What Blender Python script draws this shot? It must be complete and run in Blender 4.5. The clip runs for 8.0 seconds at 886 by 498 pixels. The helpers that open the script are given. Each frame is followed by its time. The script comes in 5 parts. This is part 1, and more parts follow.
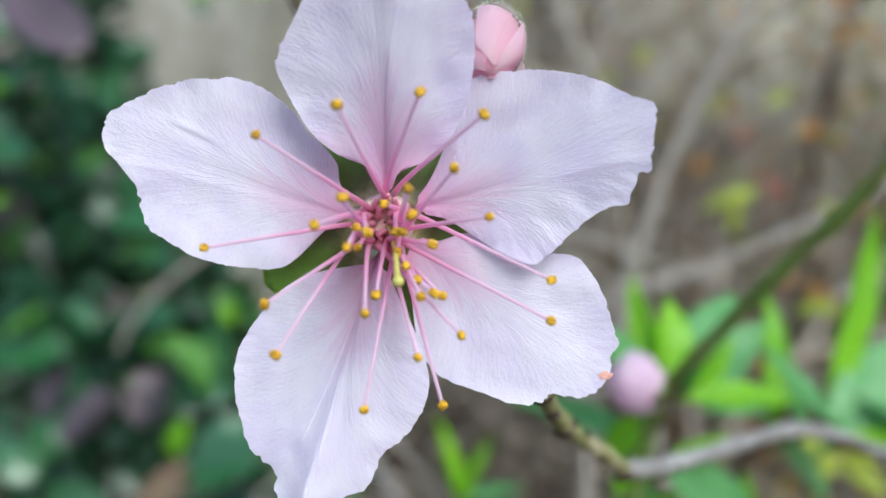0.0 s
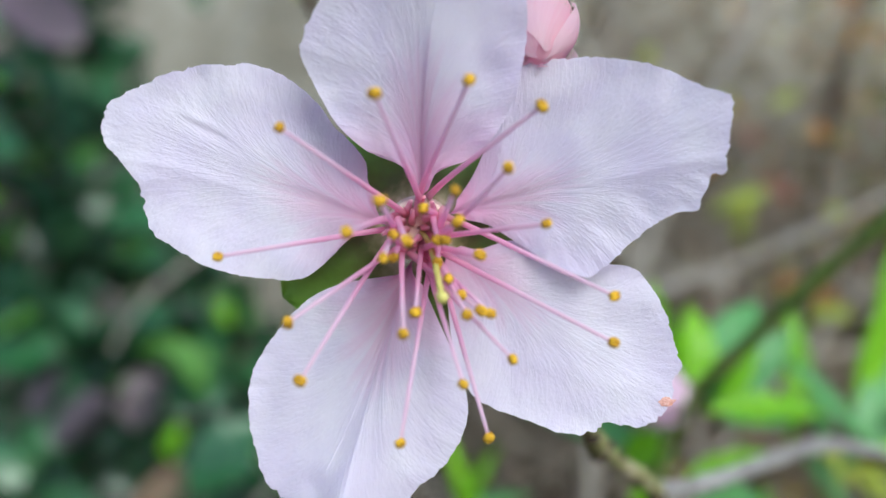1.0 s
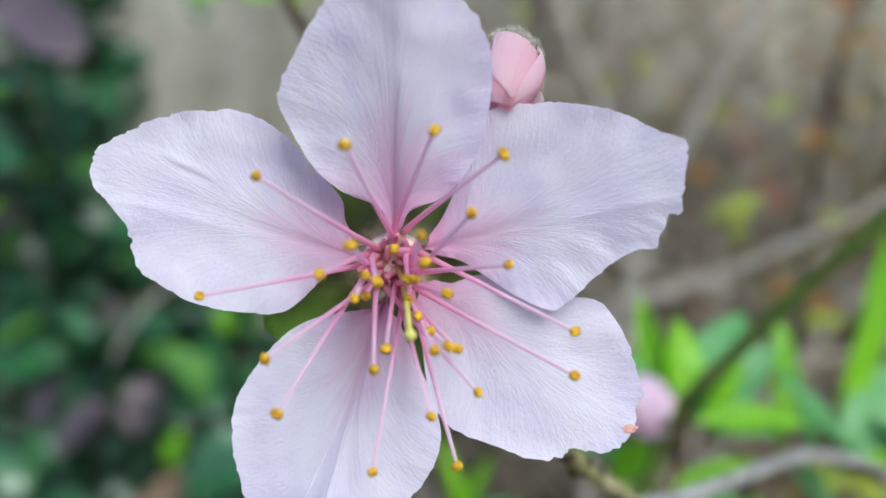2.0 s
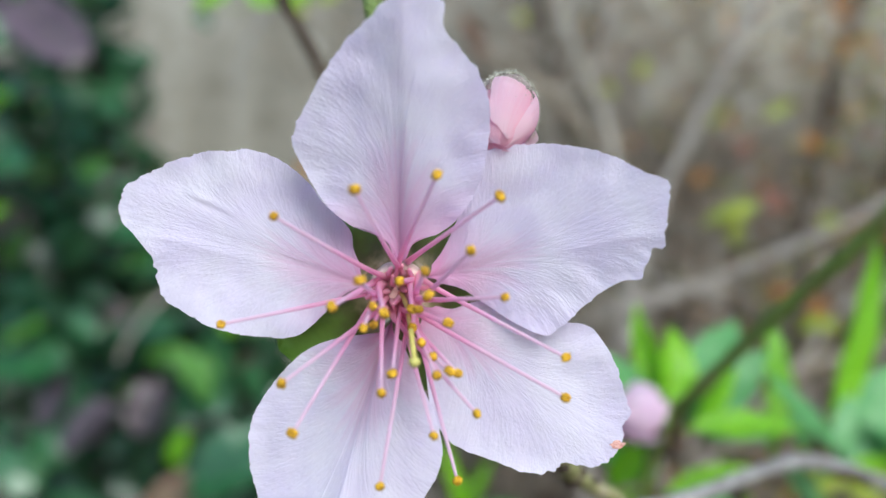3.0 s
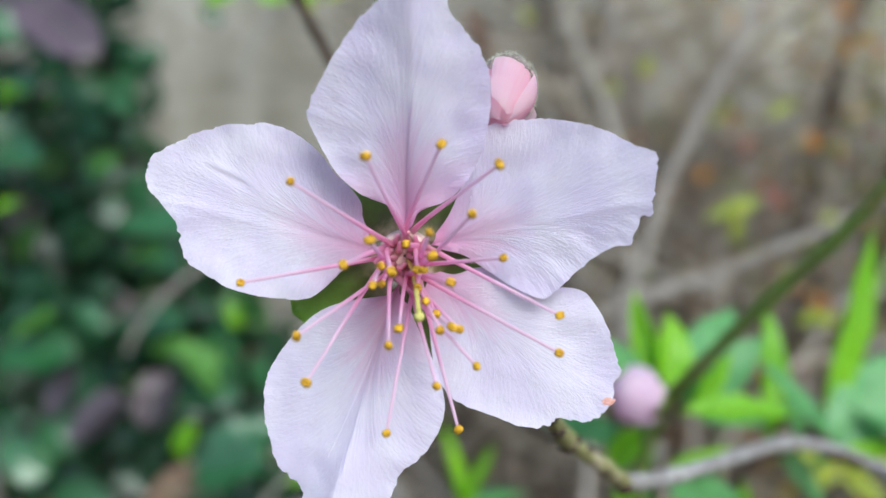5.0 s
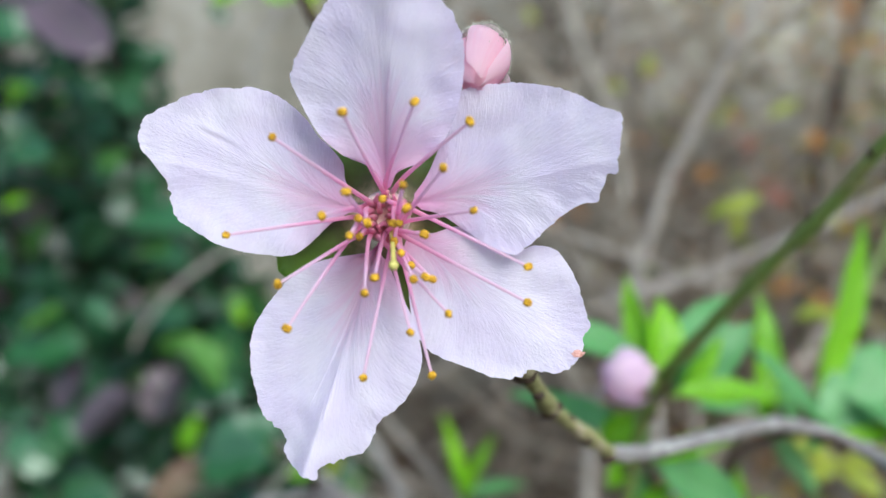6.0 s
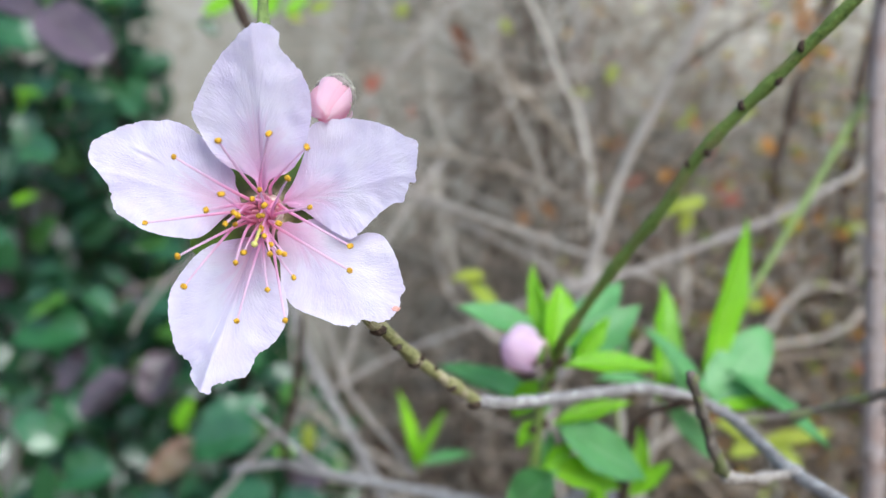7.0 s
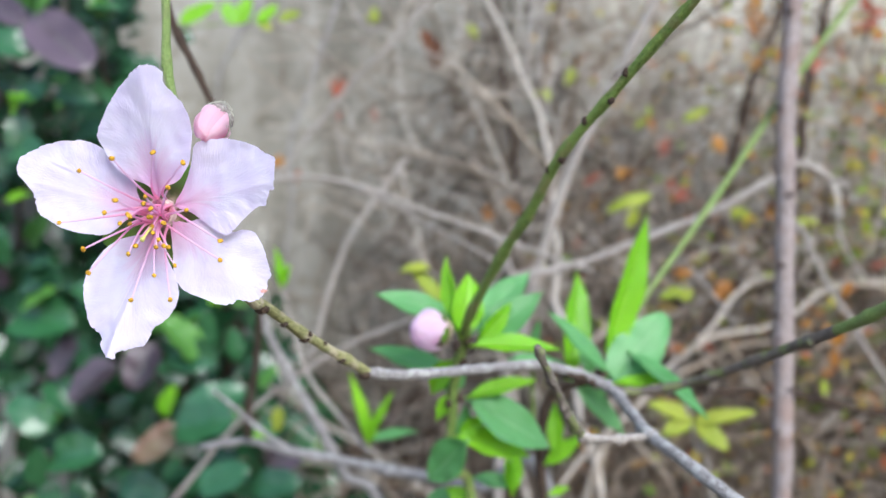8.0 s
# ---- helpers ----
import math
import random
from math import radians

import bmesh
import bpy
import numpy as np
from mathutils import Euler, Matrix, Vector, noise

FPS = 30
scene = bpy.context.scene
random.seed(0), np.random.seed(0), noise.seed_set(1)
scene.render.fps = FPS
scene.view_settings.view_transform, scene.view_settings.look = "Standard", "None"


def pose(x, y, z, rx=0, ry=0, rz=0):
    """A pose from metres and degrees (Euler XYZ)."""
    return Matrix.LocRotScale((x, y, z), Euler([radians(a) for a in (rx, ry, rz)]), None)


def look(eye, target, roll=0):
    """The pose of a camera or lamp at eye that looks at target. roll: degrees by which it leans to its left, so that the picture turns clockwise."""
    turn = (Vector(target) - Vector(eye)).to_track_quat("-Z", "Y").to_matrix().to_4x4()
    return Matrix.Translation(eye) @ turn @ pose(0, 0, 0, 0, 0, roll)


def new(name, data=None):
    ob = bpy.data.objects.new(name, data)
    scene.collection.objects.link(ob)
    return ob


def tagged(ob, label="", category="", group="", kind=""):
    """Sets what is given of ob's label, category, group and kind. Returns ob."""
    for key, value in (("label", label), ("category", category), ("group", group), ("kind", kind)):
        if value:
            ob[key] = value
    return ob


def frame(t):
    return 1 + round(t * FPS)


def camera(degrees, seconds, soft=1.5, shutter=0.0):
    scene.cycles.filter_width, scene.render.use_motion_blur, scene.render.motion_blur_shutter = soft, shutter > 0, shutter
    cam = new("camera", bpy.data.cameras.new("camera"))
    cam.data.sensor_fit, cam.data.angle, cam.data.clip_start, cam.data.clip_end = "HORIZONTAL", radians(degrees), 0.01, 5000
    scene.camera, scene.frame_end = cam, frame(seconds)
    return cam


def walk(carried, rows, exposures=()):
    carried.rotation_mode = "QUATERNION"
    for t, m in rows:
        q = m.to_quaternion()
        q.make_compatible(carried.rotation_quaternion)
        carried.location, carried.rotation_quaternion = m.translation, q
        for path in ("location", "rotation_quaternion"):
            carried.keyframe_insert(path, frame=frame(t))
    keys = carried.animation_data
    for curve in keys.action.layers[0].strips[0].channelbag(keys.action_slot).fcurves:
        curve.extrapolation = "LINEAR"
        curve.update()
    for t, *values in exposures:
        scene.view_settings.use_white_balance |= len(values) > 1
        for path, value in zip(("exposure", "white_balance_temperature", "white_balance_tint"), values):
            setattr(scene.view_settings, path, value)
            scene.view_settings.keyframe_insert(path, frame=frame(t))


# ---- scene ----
import itertools

cam = camera(58.0, 8.0)
EYE = 0.70
# seconds; centimetres from the first eye; yaw, pitch, roll in degrees
PATH = [
    (0, 0.283, 0.020, -0.151, -0.000, 0.000, -0.000),
    (0.2, 0.295, 0.430, -0.056, -0.061, 0.109, 0.127),
    (0.5, -0.046, 0.648, -0.374, -0.234, 0.082, 0.417),
    (0.7, -0.156, 0.563, -0.403, -0.253, 0.160, 0.590),
    (1, -0.048, 0.723, -0.085, -0.374, 0.000, 0.356),
    (1.2, -0.056, 0.677, -0.181, -0.248, 0.154, 0.514),
    (1.5, 0.357, 0.668, 0.045, -0.214, 0.226, 0.362),
    (1.7, 0.335, 0.596, 0.055, -0.175, 0.259, 0.172),
    (2, 0.164, 0.441, 0.154, -0.216, 0.164, 0.088),
    (2.2, -0.066, 0.241, 0.421, -0.367, 0.098, 0.080),
    (3.3, 0.210, -0.105, 0.358, -0.051, 0.034, 0.153),
    (3.5, 0.072, -0.184, 0.002, -0.126, 0.172, 0.270),
    (4, 0.120, -0.194, 0.108, 0.012, 0.053, 0.344),
    (4.2, 0.038, -0.326, 0.137, -0.036, 0.006, 0.342),
    (5.3, 0.198, -0.509, 0.108, 0.335, 0.157, 0.537),
    (5.5, 0.146, -0.547, 0.019, 0.442, 0.312, 0.542),
    (5.8, 0.410, -0.567, -0.104, 0.682, 0.310, 0.622),
    (6, 0.454, -0.802, -0.284, 0.837, 0.439, 0.679),
    (6.2, 0.653, -1.238, -0.180, 1.064, 0.394, 0.835),
    (6.5, 1.031, -2.154, -0.166, 1.314, 0.532, 1.127),
    (6.7, 1.551, -3.128, -0.001, 1.395, 0.497, 1.112),
    (7, 2.414, -3.734, -0.436, 1.623, 0.323, 1.121),
    (7.2, 3.168, -3.659, -0.645, 1.860, 0.290, 1.241),
    (7.5, 3.772, -4.426, -0.582, 1.927, 0.035, 1.063),
    (7.7, 4.110, -5.096, -0.365, 1.944, -0.119, 1.039),
    (8, 4.824, -6.111, -0.420, 2.184, -0.084, 0.967),
]
walk(cam, [(t, pose(x / 100, y / 100, EYE + z / 100, 90 + pitch, 0, yaw) @ pose(0, 0, 0, 0, 0, roll)) for t, x, y, z, yaw, pitch, roll in PATH],
     exposures=[(0.0, 0.61, 6180, -1), (0.5, 0.51, 6210, -2), (2.0, 0.50, 6210, -2), (3.5, 0.60, 6170, 0), (5.5, 0.61, 6170, 0), (6.5, 0.74, 6150, 1), (7.0, 0.83, 6110, 4), (7.5, 0.87, 6070, 5), (8.0, 0.96, 6070, 6)])
# a close-up lens: focus on the blossom, wide open
cam.data.dof.use_dof = True
cam.data.dof.aperture_fstop = 14.0

# ---- light: open shade under a bright hazy sky ----
world = bpy.data.worlds.new("sky")
world.use_nodes = True
scene.world = world
wn = world.node_tree.nodes
sky = wn.new("ShaderNodeTexSky")
sky.sky_type, sky.sun_disc = "NISHITA", False
sky.sun_elevation, sky.sun_rotation = radians(38), radians(154)
sky.dust_density, sky.ozone_density = 1.5, 1.5
wn["Background"].inputs["Strength"].default_value = 0.145
world.node_tree.links.new(sky.outputs[0], wn["Background"].inputs["Color"])
sun_data = bpy.data.lights.new("sun", "SUN")
sun_data.energy, sun_data.angle, sun_data.color = 2.02, radians(32), (1.0, 0.99, 0.95)
sun = new("sun", sun_data)
sun.matrix_world = look((0.62, -1.28, EYE + 1.15), (0, 0.1, EYE))


# ---- materials ----
def shader(name, rough=0.5, spec=0.4):
    m = bpy.data.materials.new(name)
    m.use_nodes = True
    n = m.node_tree.nodes
    b = n["Principled BSDF"]
    b.inputs["Roughness"].default_value = rough
    b.inputs["Specular IOR Level"].default_value = spec
    return m, n, m.node_tree.links, b


def ramp(n, stops):
    r = n.new("ShaderNodeValToRGB")
    els = r.color_ramp.elements
    while len(els) < len(stops):
        els.new(0.5)
    for e, (at_, c) in zip(els, stops):
        e.position, e.color = at_, (*c, 1)
    return r


def noise_tex(n, l, scale, detail=4.0, vector=None):
    t = n.new("ShaderNodeTexNoise")
    t.inputs["Scale"].default_value, t.inputs["Detail"].default_value = scale, detail
    if vector is not None:
        l.new(vector, t.inputs["Vector"])
    return t


def stretch(n, l, source, scale):
    k = n.new("ShaderNodeMapping")
    k.inputs["Scale"].default_value = scale
    l.new(source, k.inputs["Vector"])
    return k.outputs[0]


def mixed(n, l, kind, fac, a, b):
    k = n.new("ShaderNodeMix")
    k.data_type, k.blend_type = "RGBA", kind
    for value, slot in ((fac, k.inputs[0]), (a, k.inputs[6]), (b, k.inputs[7])):
        if isinstance(value, (int, float)):
            slot.default_value = value
        elif isinstance(value, tuple):
            slot.default_value = (*value, 1)
        else:
            l.new(value, slot)
    return k.outputs[2]


def maths(n, l, op, a, b=0.0):
    k = n.new("ShaderNodeMath")
    k.operation = op
    for value, slot in ((a, k.inputs[0]), (b, k.inputs[1])):
        if isinstance(value, (int, float)):
            slot.default_value = value
        else:
            l.new(value, slot)
    return k.outputs[0]


def bumped(n, l, b, height, strength, distance):
    k = n.new("ShaderNodeBump")
    k.inputs["Strength"].default_value, k.inputs["Distance"].default_value = strength, distance
    l.new(height, k.inputs["Height"])
    l.new(k.outputs[0], b.inputs["Normal"])
    return k.outputs[0]


def thin(m, n, l, b, colour, amount, normal=None):
    """Lets part of the light through a thin leaf or petal."""
    t = n.new("ShaderNodeBsdfTranslucent")
    if isinstance(colour, tuple):
        t.inputs[0].default_value = (*colour, 1)
    else:
        l.new(colour, t.inputs[0])
    if normal is not None:
        l.new(normal, t.inputs["Normal"])
    k = n.new("ShaderNodeMixShader")
    k.inputs[0].default_value = amount
    l.new(b.outputs[0], k.inputs[1])
    l.new(t.outputs[0], k.inputs[2])
    l.new(k.outputs[0], n["Material Output"].inputs["Surface"])


def petal_material(name, pale, pink, reach):
    m, n, l, b = shader(name, 0.55, 0.25)
    uv = n.new("ShaderNodeUVMap").outputs[0]
    part_uv = n.new("ShaderNodeSeparateXYZ")
    l.new(uv, part_uv.inputs[0])
    streak = noise_tex(n, l, 1.0, 5.0, stretch(n, l, uv, (1.6, 17.0, 1.0)))
    fine = noise_tex(n, l, 1.0, 3.0, stretch(n, l, uv, (9.0, 62.0, 1.0)))
    blotch = noise_tex(n, l, 260.0, 3.0, n.new("ShaderNodeTexCoord").outputs["Object"])
    along = maths(n, l, "ADD", part_uv.outputs[0], maths(n, l, "MULTIPLY", maths(n, l, "SUBTRACT", streak.outputs["Fac"], 0.5), 0.3))
    r = ramp(n, [(0.02, pink), (reach * 0.45, tuple(0.5 * (a + c) for a, c in zip(pink, pale))), (reach, pale), (1.0, pale)])
    l.new(along, r.inputs[0])
    tint = ramp(n, [(0.35, (0.95, 0.925, 0.98)), (0.65, (1.0, 1.0, 1.0))])
    l.new(blotch.outputs["Fac"], tint.inputs[0])
    colour = mixed(n, l, "MULTIPLY", 1.0, r.outputs[0], tint.outputs[0])
    l.new(colour, b.inputs["Base Color"])
    fine.inputs["Distortion"].default_value = 1.2
    fibre = noise_tex(n, l, 1.0, 2.0, stretch(n, l, uv, (26.0, 150.0, 1.0)))
    fibre.inputs["Distortion"].default_value = 0.8
    crepe = noise_tex(n, l, 4200.0, 2.0, n.new("ShaderNodeTexCoord").outputs["Object"])
    height = maths(n, l, "ADD", maths(n, l, "ADD", maths(n, l, "MULTIPLY", fine.outputs["Fac"], 0.7), maths(n, l, "MULTIPLY", fibre.outputs["Fac"], 0.55)), maths(n, l, "ADD", maths(n, l, "MULTIPLY", crepe.outputs["Fac"], 0.3), maths(n, l, "MULTIPLY", streak.outputs["Fac"], 0.8)))
    nm = bumped(n, l, b, height, 0.75, 0.00011)
    thin(m, n, l, b, mixed(n, l, "MULTIPLY", 0.35, colour, (1.0, 0.86, 0.94)), 0.58, nm)
    return m


def leaf_material(name, dark, light, vein, through_colour, amount=0.3, rough=0.4, spec=0.45, varied=0.25):
    m, n, l, b = shader(name, rough, spec)
    uv = n.new("ShaderNodeUVMap").outputs[0]
    s = n.new("ShaderNodeSeparateXYZ")
    l.new(uv, s.inputs[0])
    across = maths(n, l, "ABSOLUTE", s.outputs[1])
    rnd = n.new("ShaderNodeObjectInfo").outputs["Random"]
    spots = noise_tex(n, l, 90.0, 5.0, n.new("ShaderNodeTexCoord").outputs["Object"])
    grain = noise_tex(n, l, 900.0, 3.0, n.new("ShaderNodeTexCoord").outputs["Object"])
    k = maths(n, l, "ADD", maths(n, l, "MULTIPLY", spots.outputs["Fac"], 0.75), maths(n, l, "MULTIPLY", rnd, varied))
    body = ramp(n, [(0.25, dark), (0.8, light)])
    l.new(k, body.inputs[0])
    w = n.new("ShaderNodeTexWave")
    w.inputs["Scale"].default_value, w.inputs["Distortion"].default_value = 3.0, 2.2
    w.inputs["Detail"].default_value = 2.0
    joined = n.new("ShaderNodeCombineXYZ")
    l.new(maths(n, l, "SUBTRACT", s.outputs[0], maths(n, l, "MULTIPLY", across, 0.28)), joined.inputs[0])
    l.new(joined.outputs[0], w.inputs["Vector"])
    side = ramp(n, [(0.80, (0.0, 0.0, 0.0)), (1.0, (0.28, 0.28, 0.28))])
    l.new(w.outputs["Fac"], side.inputs[0])
    rib = ramp(n, [(0.02, (1.0, 1.0, 1.0)), (0.07, (0.0, 0.0, 0.0))])
    l.new(across, rib.inputs[0])
    veins = maths(n, l, "MAXIMUM", side.outputs[0], rib.outputs[0])
    colour = mixed(n, l, "MIX", maths(n, l, "MULTIPLY", veins, 0.55), body.outputs[0], vein)
    l.new(colour, b.inputs["Base Color"])
    nm = bumped(n, l, b, maths(n, l, "ADD", maths(n, l, "MULTIPLY", veins, -1.0), maths(n, l, "MULTIPLY", grain.outputs["Fac"], 0.35)), 0.5, 0.0004)
    thin(m, n, l, b, mixed(n, l, "MULTIPLY", 0.6, through_colour, colour) if amount > 0.45 else through_colour, amount, nm)
    return m


def bark_material(name, dark, light, lichen, scale=420.0, rough=0.8):
    m, n, l, b = shader(name, rough, 0.25)
    ob = n.new("ShaderNodeTexCoord").outputs["Object"]
    uv = n.new("ShaderNodeUVMap").outputs[0]
    a = noise_tex(n, l, scale * 5, 6.0, ob)
    c = noise_tex(n, l, scale * 0.8, 5.0, ob)
    stripe = noise_tex(n, l, 1.0, 4.0, stretch(n, l, uv, (22.0, 5.0, 1.0)))
    body = ramp(n, [(0.3, dark), (0.7, light)])
    l.new(maths(n, l, "ADD", maths(n, l, "MULTIPLY", a.outputs["Fac"], 0.55), maths(n, l, "MULTIPLY", stripe.outputs["Fac"], 0.45)), body.inputs[0])
    patch = ramp(n, [(0.5, (0.0, 0.0, 0.0)), (0.62, (1.0, 1.0, 1.0))])
    l.new(c.outputs["Fac"], patch.inputs[0])
    colour = mixed(n, l, "MIX", maths(n, l, "MULTIPLY", patch.outputs[0], 0.7), body.outputs[0], lichen)
    l.new(colour, b.inputs["Base Color"])
    bumped(n, l, b, maths(n, l, "ADD", maths(n, l, "ADD", a.outputs["Fac"], c.outputs["Fac"]), stripe.outputs["Fac"]), 1.0, 0.0005)
    return m


def plain_material(name, a, c, scale, rough, spec=0.3, bump=0.0003):
    m, n, l, b = shader(name, rough, spec)
    t = noise_tex(n, l, scale, 5.0, n.new("ShaderNodeTexCoord").outputs["Object"])
    r = ramp(n, [(0.3, a), (0.7, c)])
    l.new(t.outputs["Fac"], r.inputs[0])
    l.new(r.outputs[0], b.inputs["Base Color"])
    bumped(n, l, b, t.outputs["Fac"], 0.5, bump)
    return m


def length_material(name, stops, span, axis, rough, amount=0.0):
    """Colour that changes along a stalk or a blade, broken up by fine grain."""
    m, n, l, b = shader(name, rough, 0.35)
    s = n.new("ShaderNodeSeparateXYZ")
    l.new(n.new("ShaderNodeUVMap").outputs[0], s.inputs[0])
    grain = noise_tex(n, l, 1500.0, 4.0, n.new("ShaderNodeTexCoord").outputs["Object"])
    r = ramp(n, stops)
    l.new(maths(n, l, "ADD", maths(n, l, "DIVIDE", s.outputs[axis], span), maths(n, l, "MULTIPLY", maths(n, l, "SUBTRACT", grain.outputs["Fac"], 0.5), 0.3)), r.inputs[0])
    l.new(r.outputs[0], b.inputs["Base Color"])
    bumped(n, l, b, grain.outputs["Fac"], 0.4, 0.0001)
    if amount:
        thin(m, n, l, b, r.outputs[0], amount)
    return m


def island_material(name, stops, rough=0.6, amount=0.0):
    """Many small pieces in one mesh, each with its own tone."""
    m, n, l, b = shader(name, rough, 0.25)
    g = n.new("ShaderNodeNewGeometry").outputs["Random Per Island"]
    r = ramp(n, stops)
    t = noise_tex(n, l, 300.0, 4.0, n.new("ShaderNodeTexCoord").outputs["Object"])
    l.new(maths(n, l, "ADD", g, maths(n, l, "MULTIPLY", maths(n, l, "SUBTRACT", t.outputs["Fac"], 0.5), 0.25)), r.inputs[0])
    l.new(r.outputs[0], b.inputs["Base Color"])
    bumped(n, l, b, t.outputs["Fac"], 0.6, 0.0006)
    if amount:
        thin(m, n, l, b, r.outputs[0], amount)
    return m


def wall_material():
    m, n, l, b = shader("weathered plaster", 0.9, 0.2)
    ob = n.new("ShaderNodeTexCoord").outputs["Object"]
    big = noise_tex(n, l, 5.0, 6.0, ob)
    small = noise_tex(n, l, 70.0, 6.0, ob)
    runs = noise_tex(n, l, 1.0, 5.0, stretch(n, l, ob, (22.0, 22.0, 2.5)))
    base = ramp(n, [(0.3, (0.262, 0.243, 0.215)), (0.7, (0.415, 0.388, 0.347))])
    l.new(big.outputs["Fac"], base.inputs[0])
    # wall colour turns paler to the right and upward, with a ragged edge
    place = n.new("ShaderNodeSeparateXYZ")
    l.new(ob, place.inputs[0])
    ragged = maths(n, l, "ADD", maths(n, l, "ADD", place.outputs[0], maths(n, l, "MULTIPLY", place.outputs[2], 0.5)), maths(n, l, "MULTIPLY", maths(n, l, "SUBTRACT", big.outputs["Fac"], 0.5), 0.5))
    paler = ramp(n, [(0.58, (0.0, 0.0, 0.0)), (0.78, (1.0, 1.0, 1.0))])
    l.new(ragged, paler.inputs[0])
    plaster = mixed(n, l, "MIX", paler.outputs[0], base.outputs[0], (0.66, 0.62, 0.55))
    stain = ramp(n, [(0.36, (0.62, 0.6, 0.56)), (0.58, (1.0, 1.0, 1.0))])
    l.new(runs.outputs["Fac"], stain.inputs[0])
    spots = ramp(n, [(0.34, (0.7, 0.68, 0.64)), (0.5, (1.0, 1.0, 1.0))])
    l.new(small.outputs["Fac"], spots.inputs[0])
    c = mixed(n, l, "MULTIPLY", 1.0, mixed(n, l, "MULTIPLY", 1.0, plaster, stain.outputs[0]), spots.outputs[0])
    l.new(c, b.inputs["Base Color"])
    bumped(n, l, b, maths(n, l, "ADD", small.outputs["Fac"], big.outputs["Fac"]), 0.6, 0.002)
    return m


MAT_PETAL = petal_material("blossom petal", (0.918, 0.888, 0.990), (0.89, 0.49, 0.73), 0.38)
MAT_BUD_PETAL = petal_material("bud petal", (0.98, 0.79, 0.87), (0.93, 0.27, 0.44), 0.85)
MAT_BUD_PALE = petal_material("pale bud petal", (0.95, 0.80, 0.91), (0.90, 0.55, 0.74), 0.70)
MAT_FILAMENT = length_material("pink filament", [(0.0, (0.93, 0.56, 0.66)), (0.30, (0.92, 0.50, 0.68)), (0.75, (0.89, 0.53, 0.74)), (1.0, (0.89, 0.68, 0.83))], 1.0, 1, 0.45, 0.6)
MAT_ANTHER = plain_material("yellow anther", (0.30, 0.13, 0.01), (0.78, 0.46, 0.03), 2600.0, 0.7)
MAT_STYLE = plain_material("pale green style", (0.44, 0.39, 0.09), (0.60, 0.54, 0.18), 900.0, 0.5)
MAT_BLEMISH = plain_material("withered spot", (0.45, 0.16, 0.12), (0.75, 0.48, 0.45), 3000.0, 0.7)
MAT_SEPAL = length_material("green sepal", [(0.0, (0.42, 0.32, 0.24)), (0.10, (0.20, 0.17, 0.08)), (0.24, (0.065, 0.075, 0.016)), (0.45, (0.07, 0.125, 0.014)), (1.0, (0.12, 0.25, 0.025))], 1.0, 0, 0.45)
MAT_CUP = plain_material("cup of the blossom", (0.58, 0.34, 0.33), (0.84, 0.66, 0.60), 1400.0, 0.5)
MAT_THROAT = plain_material("throat of the blossom", (0.62, 0.32, 0.33), (0.86, 0.62, 0.58), 900.0, 0.5)
MAT_CALYX = plain_material("downy calyx", (0.13, 0.075, 0.08), (0.36, 0.33, 0.30), 1500.0, 0.9)
MAT_HAIR = plain_material("pale down", (0.5, 0.47, 0.4), (0.62, 0.6, 0.52), 800.0, 0.8)
MAT_GREY = bark_material("grey bark", (0.11, 0.095, 0.095), (0.42, 0.39, 0.39), (0.47, 0.455, 0.445))
MAT_GREEN = bark_material("green bark", (0.07, 0.125, 0.025), (0.29, 0.40, 0.10), (0.25, 0.24, 0.10), 380.0, 0.55)
MAT_OLIVE = bark_material("olive brown bark", (0.11, 0.10, 0.04), (0.46, 0.45, 0.20), (0.52, 0.43, 0.32), 380.0, 0.6)
MAT_BROWN = bark_material("mottled brown bark", (0.05, 0.038, 0.034), (0.25, 0.21, 0.18), (0.20, 0.24, 0.08), 380.0, 0.7)
MAT_FRESH = bark_material("fresh green bark", (0.14, 0.22, 0.06), (0.28, 0.36, 0.12), (0.2, 0.24, 0.09), 380.0, 0.5)
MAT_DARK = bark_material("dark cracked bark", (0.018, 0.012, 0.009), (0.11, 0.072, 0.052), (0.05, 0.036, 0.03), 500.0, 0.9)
MAT_PALE = bark_material("pale brown bark", (0.19, 0.155, 0.135), (0.52, 0.47, 0.44), (0.36, 0.30, 0.27), 260.0, 0.7)
MAT_POLE = bark_material("pinkish grey bark", (0.15, 0.105, 0.095), (0.42, 0.36, 0.36), (0.27, 0.185, 0.165), 160.0, 0.65)
MAT_LEAF = leaf_material("peach leaf", (0.075, 0.24, 0.07), (0.21, 0.48, 0.19), (0.34, 0.58, 0.29), (0.22, 0.62, 0.06), 0.32)
MAT_LEAF_NEW = leaf_material("young peach leaf", (0.14, 0.38, 0.010), (0.33, 0.62, 0.03), (0.46, 0.66, 0.12), (0.56, 0.92, 0.015), 0.44, 0.36)
MAT_LEAF_YELLOW = leaf_material("yellow leaf", (0.26, 0.35, 0.025), (0.50, 0.53, 0.07), (0.58, 0.58, 0.2), (0.55, 0.62, 0.03), 0.4, 0.5)
MAT_SHRUB = leaf_material("glossy shrub leaf", (0.005, 0.026, 0.012), (0.030, 0.115, 0.042), (0.08, 0.20, 0.08), (0.05, 0.2, 0.015), 0.14, 0.24, 0.75, 0.75)
MAT_SHRUB_PURPLE = leaf_material("purple shrub leaf", (0.016, 0.010, 0.015), (0.17, 0.115, 0.155), (0.14, 0.15, 0.11), (0.10, 0.04, 0.04), 0.10, 0.30, 0.60, 0.2)
